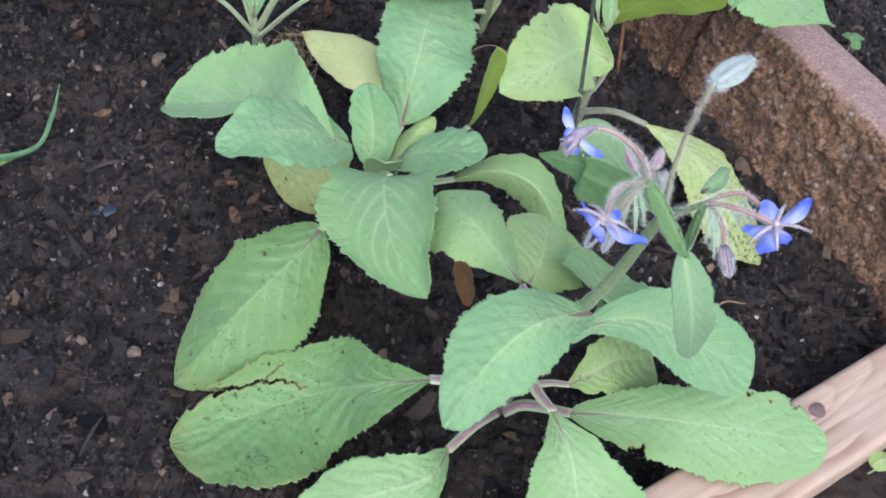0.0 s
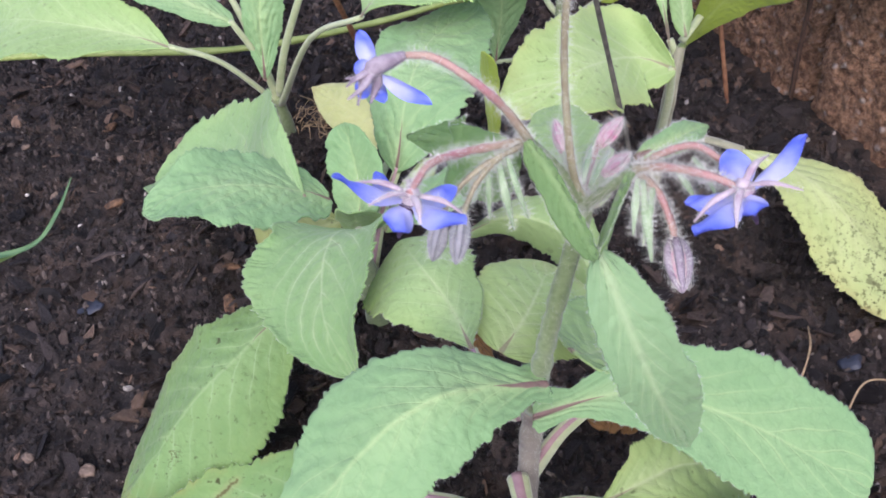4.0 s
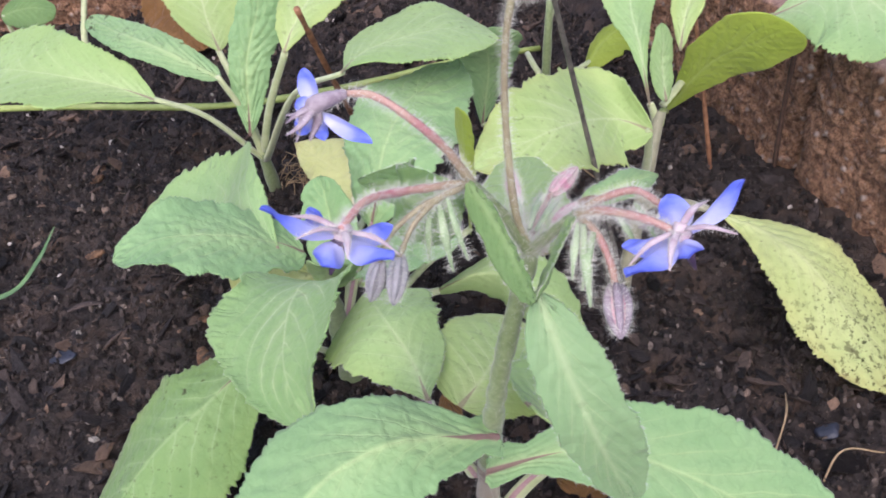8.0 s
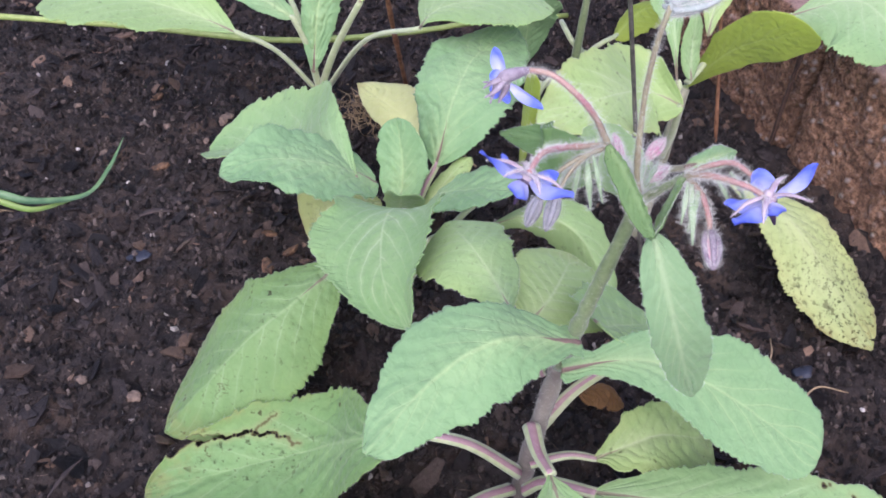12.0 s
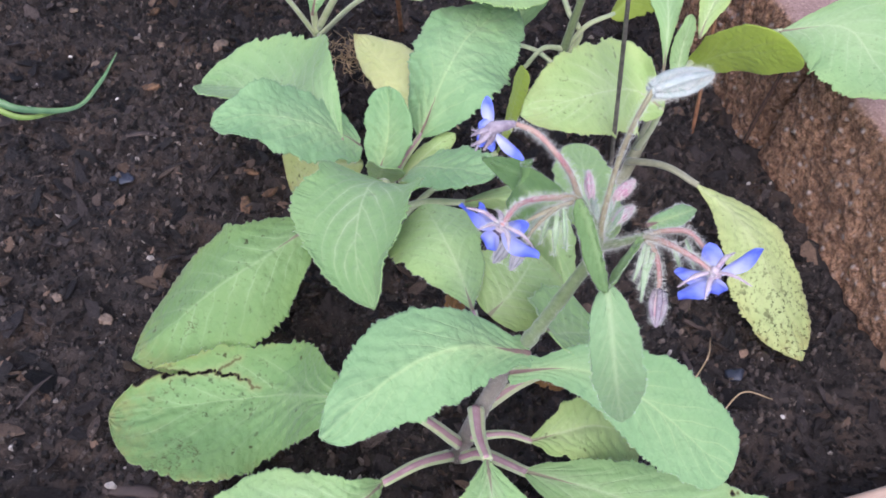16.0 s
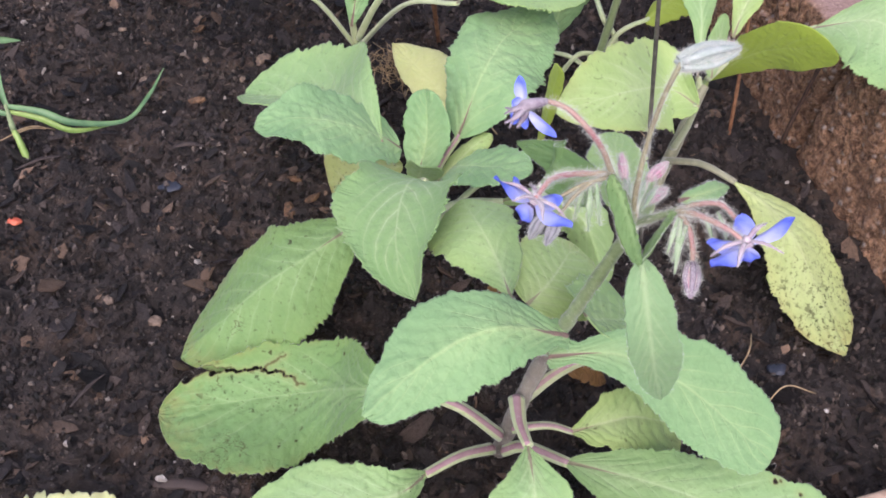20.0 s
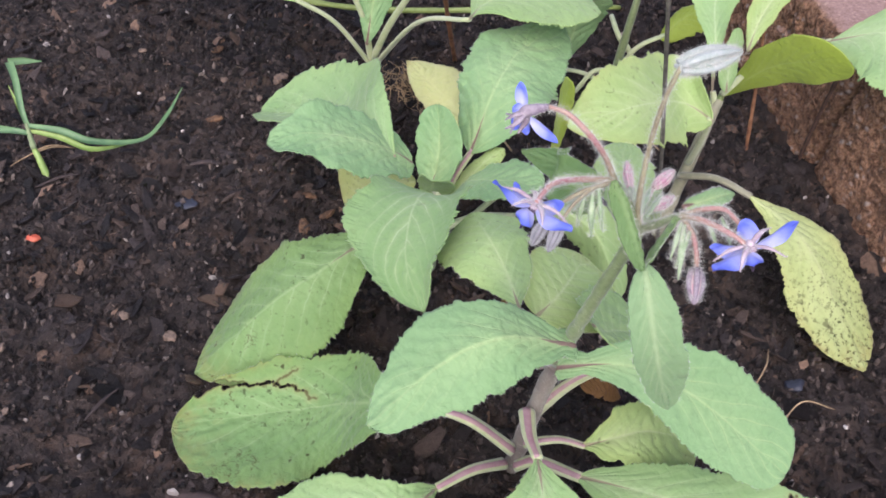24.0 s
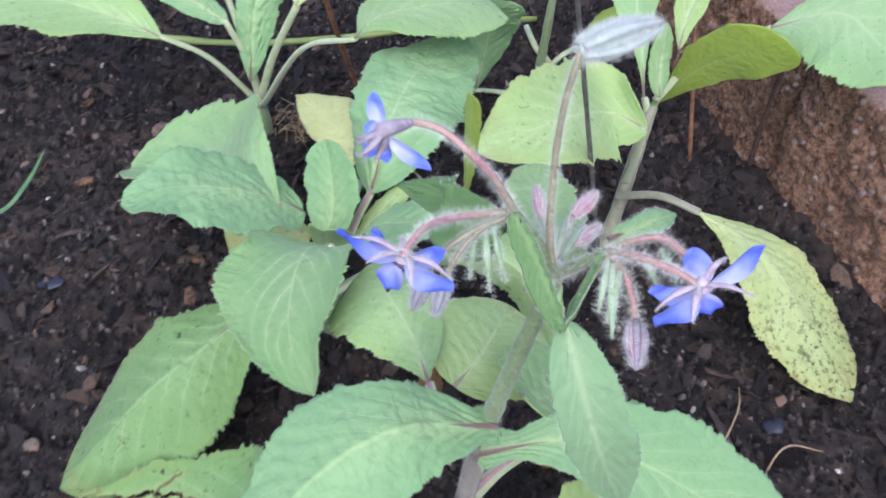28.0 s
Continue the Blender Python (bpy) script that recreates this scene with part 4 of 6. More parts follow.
leaf(A, BLUE_GREEN, [(0.0978, 0.2085, 0.1200), (0.0760, 0.1930, 0.1330), (0.0602, 0.1785, 0.1285), (0.0471, 0.1567, 0.1218)], (0.0605, 0.2038, 0.1331), (0.0734, 0.1731, 0.1216), p=0.85, q=0.66, quilt=0.0005, fringe=260, seed=1, clasp=0.36)
leaf(A, BLUE_GREEN, [(0.0935, 0.2095, 0.1040), (0.1167, 0.2205, 0.1030), (0.1429, 0.2230, 0.0915), (0.1795, 0.2210, 0.0670)], (0.1540, 0.2380, 0.0960), (0.1420, 0.2085, 0.0850), p=0.85, q=0.36, quilt=0.0004, fringe=220, seed=2, clasp=0.42)
leaf(A, DUSTY, [(0.1102, 0.1955, 0.1780), (0.1150, 0.1890, 0.1690), (0.1215, 0.1860, 0.1510), (0.1288, 0.1890, 0.1280)], (0.1120, 0.1835, 0.1605), (0.1278, 0.1885, 0.1568), p=0.55, q=0.66, quilt=0.0003, fringe=200, clasp=0.3, seed=3, fold=0.06, wave=0.03)
leaf(A, OLD_GREEN, [(0.0493, 0.2140, 0.0516), (0.0199, 0.2166, 0.0339), (0.0010, 0.2231, 0.0121), (-0.0593, 0.1969, 0.0018)], (0.0284, 0.2545, 0.0325), (0.0036, 0.1844, 0.0144), p=1.03, q=0.55, fringe=300, seed=4, nu=280, nv=84, tears=(((0.93, -1.0, 0.0018), (0.87, -0.84, 0.0011), (0.80, -0.66, 0.0006), (0.66, -0.46, 0.0004), (0.53, -0.16, 0.0002)), ((0.70, -0.52, 0.0003), (0.63, -0.72, 0.0002))), petiole=[(0.083, 0.222, 0.026), (0.072, 0.212, 0.048), (0.056, 0.205, 0.055)], pet_r=(0.0036, 0.0026), pet_mat=PETIOLE_RED)
leaf(A, MID_GREEN, [(0.0598, 0.1978, 0.0226), (0.0514, 0.1797, 0.0294), (0.0228, 0.1695, 0.0246), (-0.0053, 0.1580, 0.0059)], (0.0280, 0.1878, 0.0315), (0.0209, 0.1518, 0.0185), p=0.72, q=0.50, fringe=150, seed=5, petiole=[(0.081, 0.222, 0.014), (0.072, 0.208, 0.026), (0.060, 0.194, 0.028)], pet_r=(0.0034, 0.0024), pet_mat=PETIOLE_RED)
leaf(A, MID_GREEN, [(0.0947, 0.1975, 0.0667), (0.1024, 0.1780, 0.0666), (0.1083, 0.1577, 0.0507), (0.1131, 0.1353, 0.0323)], (0.0799, 0.1529, 0.0585), (0.1375, 0.1575, 0.0496), p=1.09, q=0.41, fringe=200, seed=6, petiole=[(0.086, 0.219, 0.060), (0.090, 0.207, 0.063), (0.094, 0.193, 0.064)], pet_r=(0.0038, 0.0024), pet_mat=PETIOLE_RED)
leaf(A, MID_GREEN, [(0.1108, 0.2169, 0.0300), (0.1399, 0.2145, 0.0380), (0.1640, 0.2105, 0.0440), (0.2230, 0.2105, 0.0400)], (0.1700, 0.2300, 0.0470), (0.1580, 0.1895, 0.0380), p=0.72, q=0.36, quilt=0.00035, fringe=250, seed=7, nu=260, nv=60, notch=((0.97, -1, 0.45, 0.03),), holes=((0.30, 0.93, 0.0024), (0.27, 1.0, 0.0022), (0.72, -0.86, 0.0009), (0.74, -0.90, 0.0006), (0.80, -0.80, 0.0006), (0.90, -0.96, 0.0020)), petiole=[(0.086, 0.224, 0.012), (0.094, 0.224, 0.020), (0.1108, 0.2169, 0.0300)], pet_r=(0.0036, 0.0026), pet_mat=PETIOLE_RED)
leaf(A, YELLOW_GREEN, [(0.1099, 0.2272, 0.0359), (0.1252, 0.2369, 0.0381), (0.1333, 0.2427, 0.0368), (0.1526, 0.2514, 0.0270)], (0.1221, 0.2514, 0.0480), (0.1340, 0.2226, 0.0356), p=0.80, q=0.33, seed=8, wave=0.08, lobes=0.09, notch=((0.88, -1, 0.35, 0.05),), petiole=[(0.087, 0.224, 0.030), (0.100, 0.228, 0.034), (0.1099, 0.2272, 0.0359)], pet_r=(0.0026, 0.0017), pet_mat=PETIOLE_RED)
leaf(A, MID_GREEN, [(0.108, 0.226, 0.090), (0.120, 0.236, 0.088), (0.134, 0.246, 0.076), (0.150, 0.262, 0.056)], (0.128, 0.256, 0.080), (0.140, 0.232, 0.074), p=0.6, q=0.5, seed=9, petiole=[(0.088, 0.226, 0.050), (0.098, 0.225, 0.075), (0.110, 0.226, 0.091)], pet_r=(0.0034, 0.0022), pet_mat=PETIOLE_RED)
leaf(A, LIGHT_GREEN, [(0.1012, 0.2262, 0.1100), (0.1050, 0.2302, 0.1041), (0.1107, 0.2370, 0.0993), (0.1236, 0.2455, 0.0925)], (0.0896, 0.2485, 0.1012), (0.1213, 0.2216, 0.1041), p=0.73, q=0.37, seed=10, fringe=150)
leaf(A, BRACT_GREEN, [(0.0946, 0.2093, 0.1843), (0.0790, 0.2186, 0.1811), (0.0824, 0.2212, 0.1815), (0.0674, 0.2305, 0.1747)], (0.0811, 0.2226, 0.1853), (0.0802, 0.2132, 0.1749), p=0.27, q=0.80, seed=11, nu=60, nv=20, fringe=250, teeth=22)
leaf(A, LIGHT_GREEN, [(0.1081, 0.2206, 0.1657), (0.1030, 0.2391, 0.1595), (0.0978, 0.2582, 0.1532), (0.0931, 0.2783, 0.1469)], (0.0897, 0.2502, 0.1539), (0.1085, 0.2566, 0.1553), p=0.55, q=0.46, quilt=0.0003, seed=12, fringe=300, teeth=26)
leaf(A, BLUE_GREEN, [(0.1161, 0.2127, 0.1857), (0.1213, 0.2185, 0.1841), (0.1257, 0.2246, 0.1821), (0.1295, 0.2306, 0.1789)], (0.1222, 0.2234, 0.1846), (0.1254, 0.2202, 0.1817), p=0.61, q=0.59, seed=13, nu=50, nv=16, fringe=260, teeth=18)
leaf(A, BRACT_GREEN, [(0.0968, 0.2080, 0.1925), (0.1012, 0.2030, 0.1898), (0.1056, 0.1970, 0.1860), (0.1102, 0.1900, 0.1812)], (0.1000, 0.1992, 0.1866), (0.1040, 0.2010, 0.1890), p=0.42, q=0.50, seed=14, nu=70, nv=16, fringe=260, teeth=18, tooth=0.03, wave=0.02, fold=0.10, name="bract")
leaf(A, BRACT_GREEN, [(0.1157, 0.2070, 0.1872), (0.1140, 0.2020, 0.1850), (0.1122, 0.1970, 0.1830), (0.1106, 0.1915, 0.1806)], (0.1125, 0.2010, 0.1812), (0.1142, 0.1985, 0.1852), p=0.5, q=0.55, seed=17, nu=60, nv=14, fringe=200, teeth=14, tooth=0.03, wave=0.02, name="bract")
leaf(A, LIGHT_GREEN, [(0.0758, 0.2278, 0.1053), (0.0650, 0.2493, 0.0994), (0.0552, 0.2599, 0.1023), (0.0428, 0.2814, 0.0911)], (0.0511, 0.2321, 0.1019), (0.0575, 0.2915, 0.0873), p=1.24, q=0.44, quilt=0.0003, seed=15, fringe=200, petiole=[(0.087, 0.222, 0.085), (0.080, 0.222, 0.102), (0.075, 0.228, 0.109)], pet_mat=PETIOLE_RED)
leaf(A, YELLOW_GREEN, [(0.0809, 0.2382, 0.0926), (0.0857, 0.2497, 0.0926), (0.0885, 0.2630, 0.0907), (0.0905, 0.2783, 0.0869)], (0.0694, 0.2592, 0.0955), (0.1076, 0.2582, 0.0831), p=0.45, q=0.42, quilt=0.0003, seed=16, fringe=120)

# flower stalks: two arching ones from the left fork, a tall bud stalk, and three from the right fork
def stalk(name, pts, r, material, count, length=0.0022, label=""):
    st = tube(name, pts, [0.85 * q for q in r], material, A, label, n=26, sides=8)
    hairs(pts, r, count, length, st)
    return st


N1, N3 = (0.0967, 0.2108, 0.1905), (0.1159, 0.2068, 0.1876)
stalk("branch", [S4, (0.1025, 0.2098, 0.1835), N1], (0.0019, 0.0015, 0.0011), STEM, 500)
ARCH = "arching pink bristly stalk"
F1N, F2N, F3N = (0.0759, 0.2108, 0.2090), (0.0805, 0.1852, 0.1998), (0.1335, 0.1958, 0.1930)
stalk("flower_stalk", [N1, (0.0925, 0.2088, 0.2000), (0.0875, 0.2077, 0.2064), (0.0815, 0.2092, 0.2096), F1N], (0.0011, 0.0009, 0.0008), PEDICEL, 1000, 0.0021, ARCH)
stalk("flower_stalk", [N1, (0.0915, 0.2060, 0.1930), (0.0865, 0.2010, 0.1955), (0.0825, 0.1930, 0.1995), F2N], (0.0010, 0.0009, 0.0008), PEDICEL, 1000, 0.0021, ARCH)
stalk("bud_stalk", [S4, (0.1045, 0.2098, 0.1850), (0.1033, 0.2125, 0.2030), (0.1038, 0.2143, 0.2170), (0.1054, 0.2161, 0.2268)], (0.0010, 0.0008, 0.00075), STALK, 1300, 0.0018, "tall green and russet bristly bud stalk")
stalk("branch", [S4, (0.1110, 0.2080, 0.1815), N3], (0.0017, 0.0013, 0.0011), STEM, 600)
stalk("flower_stalk", [N3, (0.1200, 0.2032, 0.1915), (0.1250, 0.1998, 0.1937), (0.1300, 0.1975, 0.1940), F3N], (0.0010, 0.0009, 0.0008), PEDICEL, 900, 0.0021, ARCH)
stalk("flower_stalk", [N3, (0.1205, 0.2085, 0.1900), (0.1260, 0.2085, 0.1920), (0.1310, 0.2050, 0.1915)], (0.0009, 0.0007), PEDICEL, 800, 0.0018, ARCH)
stalk("bud_stalk", [N3, (0.1198, 0.2035, 0.1860), (0.1225, 0.2000, 0.1820), (0.1235, 0.1979, 0.1788)], (0.0009, 0.0008), PEDICEL, 700, 0.0020)
stalk("bud_stalk", [N1, (0.0925, 0.2035, 0.1925), (0.0890, 0.1975, 0.1915), (0.0865, 0.1935, 0.1870)], (0.0007, 0.0006), STALK, 600, 0.0016)
stalk("bud_stalk", [(0.0955, 0.2065, 0.1925), (0.0895, 0.2005, 0.1925), (0.0845, 0.1960, 0.1895), (0.0825, 0.1940, 0.1850)], (0.0007, 0.0006), STALK, 600, 0.0016)
stalk("bud_stalk", [S4, (0.1060, 0.2200, 0.1720), (0.1075, 0.2360, 0.1686)], (0.0009, 0.0007), PEDICEL, 400, 0.0016)
stalk("bud_stalk", [S4, (0.1040, 0.2200, 0.1735), (0.1010, 0.2309, 0.1709)], (0.0009, 0.0007), SEPAL_GREEN, 400, 0.0018)

flower(A, (0.0705, 0.2080, 0.2075), F1N, [(0.0802, 0.2069, 0.2009), (0.0667, 0.2155, 0.2103), (0.0685, 0.2030, 0.2052), (0.0722, 0.2055, 0.2025), (0.0672, 0.2080, 0.2085)], "wilting blue flower with two petals spread", 0.0044, 0.0110, sepals=((0.0672, 0.2015, 0.2062), (0.0664, 0.2042, 0.2068), (0.0686, 0.2020, 0.2045), (0.0702, 0.2040, 0.2035), (0.0660, 0.2058, 0.2075)), sepal_r=0.0010, sepal_mat=SEPAL_DUSK)
flower(A, (0.0800, 0.1856, 0.1975), F2N, [(0.0698, 0.1804, 0.2069), (0.0732, 0.1901, 0.1993), (0.0787, 0.1785, 0.1975), (0.0862, 0.1935, 0.1937), (0.0913, 0.1772, 0.2007)], "nodding blue star flower")
flower(A, (0.1340, 0.1960, 0.1926), F3N, [(0.1315, 0.2054, 0.1932), (0.1438, 0.2030, 0.1985), (0.1350, 0.1880, 0.1945), (0.1247, 0.1956, 0.1893), (0.1257, 0.1825, 0.1950)], "nodding blue star flower")
bud(A, (0.1050, 0.2157, 0.2264), (0.1180, 0.2283, 0.2262), 0.0029, "pale grey-green bristly bud standing tall", SEPAL_PALE, hairy=2600)
bud(A, (0.1235, 0.1981, 0.1790), (0.1249, 0.1888, 0.1762), 0.0019, "drooping bristly bud with dusky pink-striped sepals", SEPAL_DUSK, hairy=700)
bud(A, (0.0866, 0.1936, 0.1872), (0.0853, 0.1900, 0.1792), 0.0015, "drooping grey bristly bud", SEPAL_GREY, hairy=350)
bud(A, (0.0826, 0.1941, 0.1852), (0.0805, 0.1918, 0.1778), 0.0015, "drooping grey bristly bud", SEPAL_GREY, hairy=350)
PINK_BUD = "small bristly bud with pink-striped sepals"
bud(A, (0.1010, 0.2309, 0.1709), (0.0980, 0.2420, 0.1706), 0.0012, PINK_BUD, SEPAL_PINK, hairy=600)
bud(A, (0.1078, 0.2364, 0.1684), (0.1121, 0.2460, 0.1684), 0.0015, PINK_BUD, SEPAL_PINK, hairy=700)
bud(A, (0.1094, 0.2282, 0.1676), (0.1142, 0.2405, 0.1632), 0.0014, PINK_BUD, SEPAL_PINK, hairy=700)
# narrow hairy bracts and closed buds that hang under the two forks
for b0, t0, r0 in (((0.0904, 0.2037, 0.1925), (0.0906, 0.1978, 0.1825), 0.0010), ((0.0918, 0.2042, 0.1926), (0.0950, 0.1968, 0.1810), 0.0012), ((0.0892, 0.2028, 0.1920), (0.0870, 0.1990, 0.1850), 0.0009), ((0.0933, 0.2044, 0.1926), (0.0975, 0.1985, 0.1825), 0.0010),
        ((0.1165, 0.2040, 0.1879), (0.1162, 0.1956, 0.1820), 0.0010), ((0.1173, 0.2039, 0.1876), (0.1196, 0.1926, 0.1787), 0.0014), ((0.1192, 0.2031, 0.1866), (0.1180, 0.1946, 0.1806), 0.0012),
        ((0.1226, 0.2065, 0.1889), (0.1270, 0.2020, 0.1845), 0.0010), ((0.1260, 0.2082, 0.1896), (0.1305, 0.2030, 0.1848), 0.0010),
        ((0.1060, 0.2150, 0.1765), (0.1068, 0.2290, 0.1745), 0.0011), ((0.1075, 0.2140, 0.1770), (0.1105, 0.2290, 0.1735), 0.0011), ((0.1045, 0.2150, 0.1760), (0.1020, 0.2290, 0.1735), 0.0010)):
    c0 = 0.5 * (V(*b0) + V(*t0)) + V(0, -0.0010, 0.0012)
    br = tube("bract", [b0, c0, t0], (r0 * 0.4, r0 * 0.75, r0 * 0.12), SEPAL_GREEN, A, sides=8, n=14, flat=0.55)
    hairs([b0, c0, t0], (r0 * 0.5, r0 * 0.75, r0 * 0.2), 330, 0.0021, br, thick=0.000020)

# ---- rosette in the middle ----
B = thing("borage_plant", (0.012, 0.322, 0.0), "young borage rosette with crinkled blue-green leaves, not in flower", "plant", "borage plants")
tube("main_stem", [(0.012, 0.324, -0.005), (0.013, 0.320, 0.030), (0.015, 0.315, 0.056)], (0.005, 0.0045, 0.003), STEM, B, n=14)
leaf(B, VEINED, [(0.0222, 0.3027, 0.0727), (0.0191, 0.2838, 0.0891), (0.0259, 0.2493, 0.0914), (0.0408, 0.2279, 0.0890)], (-0.0109, 0.3119, 0.0768), (0.0476, 0.2341, 0.1042), p=0.57, q=0.73, seed=21, tooth=0.09, quilt=0.0004, fringe=260, curl=0.08, petiole=[(0.014, 0.318, 0.05), (0.016, 0.309, 0.073)])
leaf(B, OLD_GREEN, [(-0.0056, 0.2881, 0.0490), (-0.0195, 0.2668, 0.0438), (-0.0314, 0.2532, 0.0386), (-0.0633, 0.2246, 0.0027)], (-0.0257, 0.3017, 0.0527), (-0.0220, 0.2291, 0.0156), p=0.65, q=0.66, seed=22, fringe=200, petiole=[(0.010, 0.318, 0.02), (0.004, 0.300, 0.05), (-0.004, 0.282, 0.056)])
leaf(B, BLUE_GREEN, [(0.0015, 0.3303, 0.0623), (-0.0115, 0.3209, 0.0752), (-0.0360, 0.3062, 0.0870), (-0.0536, 0.2948, 0.0850)], (-0.0408, 0.3258, 0.0884), (-0.0184, 0.2932, 0.0829), p=0.47, q=0.62, quilt=0.0006, seed=23, fringe=220, wave=0.10, lobes=0.06)
leaf(B, MID_GREEN, [(-0.0049, 0.3221, 0.0698), (-0.0276, 0.3390, 0.0727), (-0.0497, 0.3589, 0.0524), (-0.0958, 0.3662, 0.0334)], (-0.0473, 0.3865, 0.0669), (-0.0533, 0.3350, 0.0650), p=0.90, q=0.55, seed=24, fringe=160)
leaf(B, BLUE_GREEN, [(0.0124, 0.3245, 0.0534), (0.0118, 0.3352, 0.0665), (0.0086, 0.3426, 0.0777), (0.0062, 0.3479, 0.0846)], (-0.0008, 0.3387, 0.0734), (0.0231, 0.3327, 0.0736), p=0.49, q=0.48, quilt=0.0008, seed=25, nu=60, nv=24)
leaf(B, BLUE_GREEN, [(0.0249, 0.3433, 0.0650), (0.0286, 0.3645, 0.0896), (0.0323, 0.3943, 0.0906), (0.0443, 0.4312, 0.0863)], (0.0114, 0.4184, 0.0889), (0.0527, 0.3431, 0.0872), p=0.68, q=0.81, quilt=0.0008, seed=26, fringe=200, wave=0.12, lobes=0.06, petiole=[(0.014, 0.326, 0.03), (0.019, 0.338, 0.045), (0.023, 0.354, 0.057)], pet_mat=PETIOLE_RED)
leaf(B, BLUE_GREEN, [(0.0253, 0.3310, 0.0545), (0.0320, 0.3236, 0.0673), (0.0480, 0.3197, 0.0762), (0.0643, 0.3163, 0.0811)], (0.0489, 0.3351, 0.0754), (0.0382, 0.3052, 0.0750), p=0.75, q=0.55, quilt=0.0008, seed=27, nu=120, nv=26, teeth=16, tooth=0.12, fringe=150)
leaf(B, LIGHT_GREEN, [(0.0520, 0.3260, 0.0500), (0.0720, 0.3230, 0.0640), (0.0920, 0.3160, 0.0620), (0.1080, 0.3030, 0.0400)], (0.0960, 0.3300, 0.0620), (0.0820, 0.3190, 0.0500), p=0.50, q=0.40, quilt=0.0003, seed=28, petiole=[(0.014, 0.318, 0.03), (0.026, 0.311, 0.05), (0.038, 0.305, 0.063)], pet_r=(0.003, 0.002))
leaf(B, MID_GREEN, [(0.013, 0.318, 0.055), (0.016, 0.314, 0.066), (0.018, 0.308, 0.076), (0.019, 0.302, 0.082)], (0.010, 0.311, 0.072), (0.027, 0.312, 0.072), p=0.5, q=0.5, seed=29, nu=36, nv=14, teeth=14)
leaf(B, YELLOW_GREEN, [(0.020, 0.330, 0.046), (0.028, 0.336, 0.058), (0.034, 0.340, 0.066), (0.040, 0.346, 0.070)], (0.029, 0.345, 0.064), (0.037, 0.334, 0.062), p=0.5, q=0.5, seed=30, nu=36, nv=14, teeth=14)
leaf(B, YELLOW, [(0.0020, 0.3330, 0.0480), (-0.0134, 0.3308, 0.0420), (-0.0230, 0.3295, 0.0320), (-0.0307, 0.3277, 0.0180)], (-0.0460, 0.3475, 0.0300), (-0.0060, 0.3200, 0.0260), p=0.75, q=0.45, seed=31, tooth=0.03)
leaf(B, FADED, [(0.0158, 0.3792, 0.0500), (0.0006, 0.3863, 0.0560), (-0.0139, 0.3986, 0.0550), (-0.0326, 0.4171, 0.0500)], (-0.0095, 0.3822, 0.0500), (0.0050, 0.4064, 0.0580), p=0.55, q=0.85, seed=32, wave=0.05, tooth=0.03, petiole=[(0.012, 0.328, 0.02), (0.014, 0.346, 0.05), (0.0158, 0.3792, 0.0500)])
leaf(B, OLIVE, [(0.0581, 0.3631, 0.0467), (0.0610, 0.3552, 0.0673), (0.0626, 0.3499, 0.0913), (0.0641, 0.3427, 0.1192)], (0.0601, 0.3506, 0.1027), (0.0670, 0.3458, 0.1016), p=1.11, q=0.26, quilt=0.0002, seed=33, nu=50, petiole=[(0.016, 0.324, 0.01), (0.034, 0.332, 0.025), (0.049, 0.346, 0.042)])

# ---- borage beside the edging, with the spotted yellow leaf ----
D = thing("borage_plant", (0.126, 0.412, 0.0), "borage plant beside the edging with a yellowing spotted lower leaf", "plant", "borage plants")
tube("main_stem", [(0.118, 0.392, -0.005), (0.124, 0.410, 0.030), (0.130, 0.432, 0.062)], (0.0036, 0.0031, 0.0026), STEM_OLIVE, D, n=18)
hairs([(0.118, 0.392, 0.0), (0.124, 0.410, 0.030), (0.130, 0.432, 0.062)], (0.0036, 0.0026), 160, 0.0015, D, name="bristles")
leaf(D, YELLOW_GREEN, [(0.1277, 0.3904, 0.0801), (0.1127, 0.3994, 0.0794), (0.0943, 0.3690, 0.0950), (0.0673, 0.3419, 0.0953)], (0.0958, 0.4145, 0.0944), (0.0976, 0.3375, 0.0954), p=0.42, q=0.69, quilt=0.0003, seed=41, fringe=160, petiole=[(0.124, 0.410, 0.035), (0.126, 0.398, 0.06), (0.124, 0.391, 0.077)])
leaf(D, OLIVE, [(0.1319, 0.4637, 0.0397), (0.1481, 0.4501, 0.0737), (0.1642, 0.4357, 0.0928), (0.1829, 0.4236, 0.1022)], (0.1530, 0.4408, 0.1016), (0.1735, 0.4339, 0.0837), p=1.27, q=0.60, quilt=0.0002, seed=42, teeth=10, tooth=0.02, petiole=[(0.130, 0.432, 0.055), (0.1316, 0.4508, 0.050)], pet_col=VINE)
leaf(D, MID_GREEN, [(0.1718, 0.4521, 0.0961), (0.1986, 0.4475, 0.1111), (0.2139, 0.4246, 0.1091), (0.2309, 0.4007, 0.1128)], (0.2224, 0.4566, 0.1289), (0.2047, 0.4043, 0.0978), p=1.12, q=1.65, quilt=0.0003, seed=43, petiole=[(0.131, 0.440, 0.060), (0.150, 0.474, 0.066), (0.172, 0.452, 0.096)])
leaf(D, MID_GREEN, [(0.1257, 0.4300, 0.0657), (0.1196, 0.4445, 0.0892), (0.1145, 0.4649, 0.0974), (0.1146, 0.4887, 0.1257)], (0.0982, 0.4706, 0.1046), (0.1296, 0.4758, 0.0986), p=1.65, q=0.25, quilt=0.0003, seed=44, petiole=[(0.129, 0.430, 0.055), (0.126, 0.439, 0.068)])
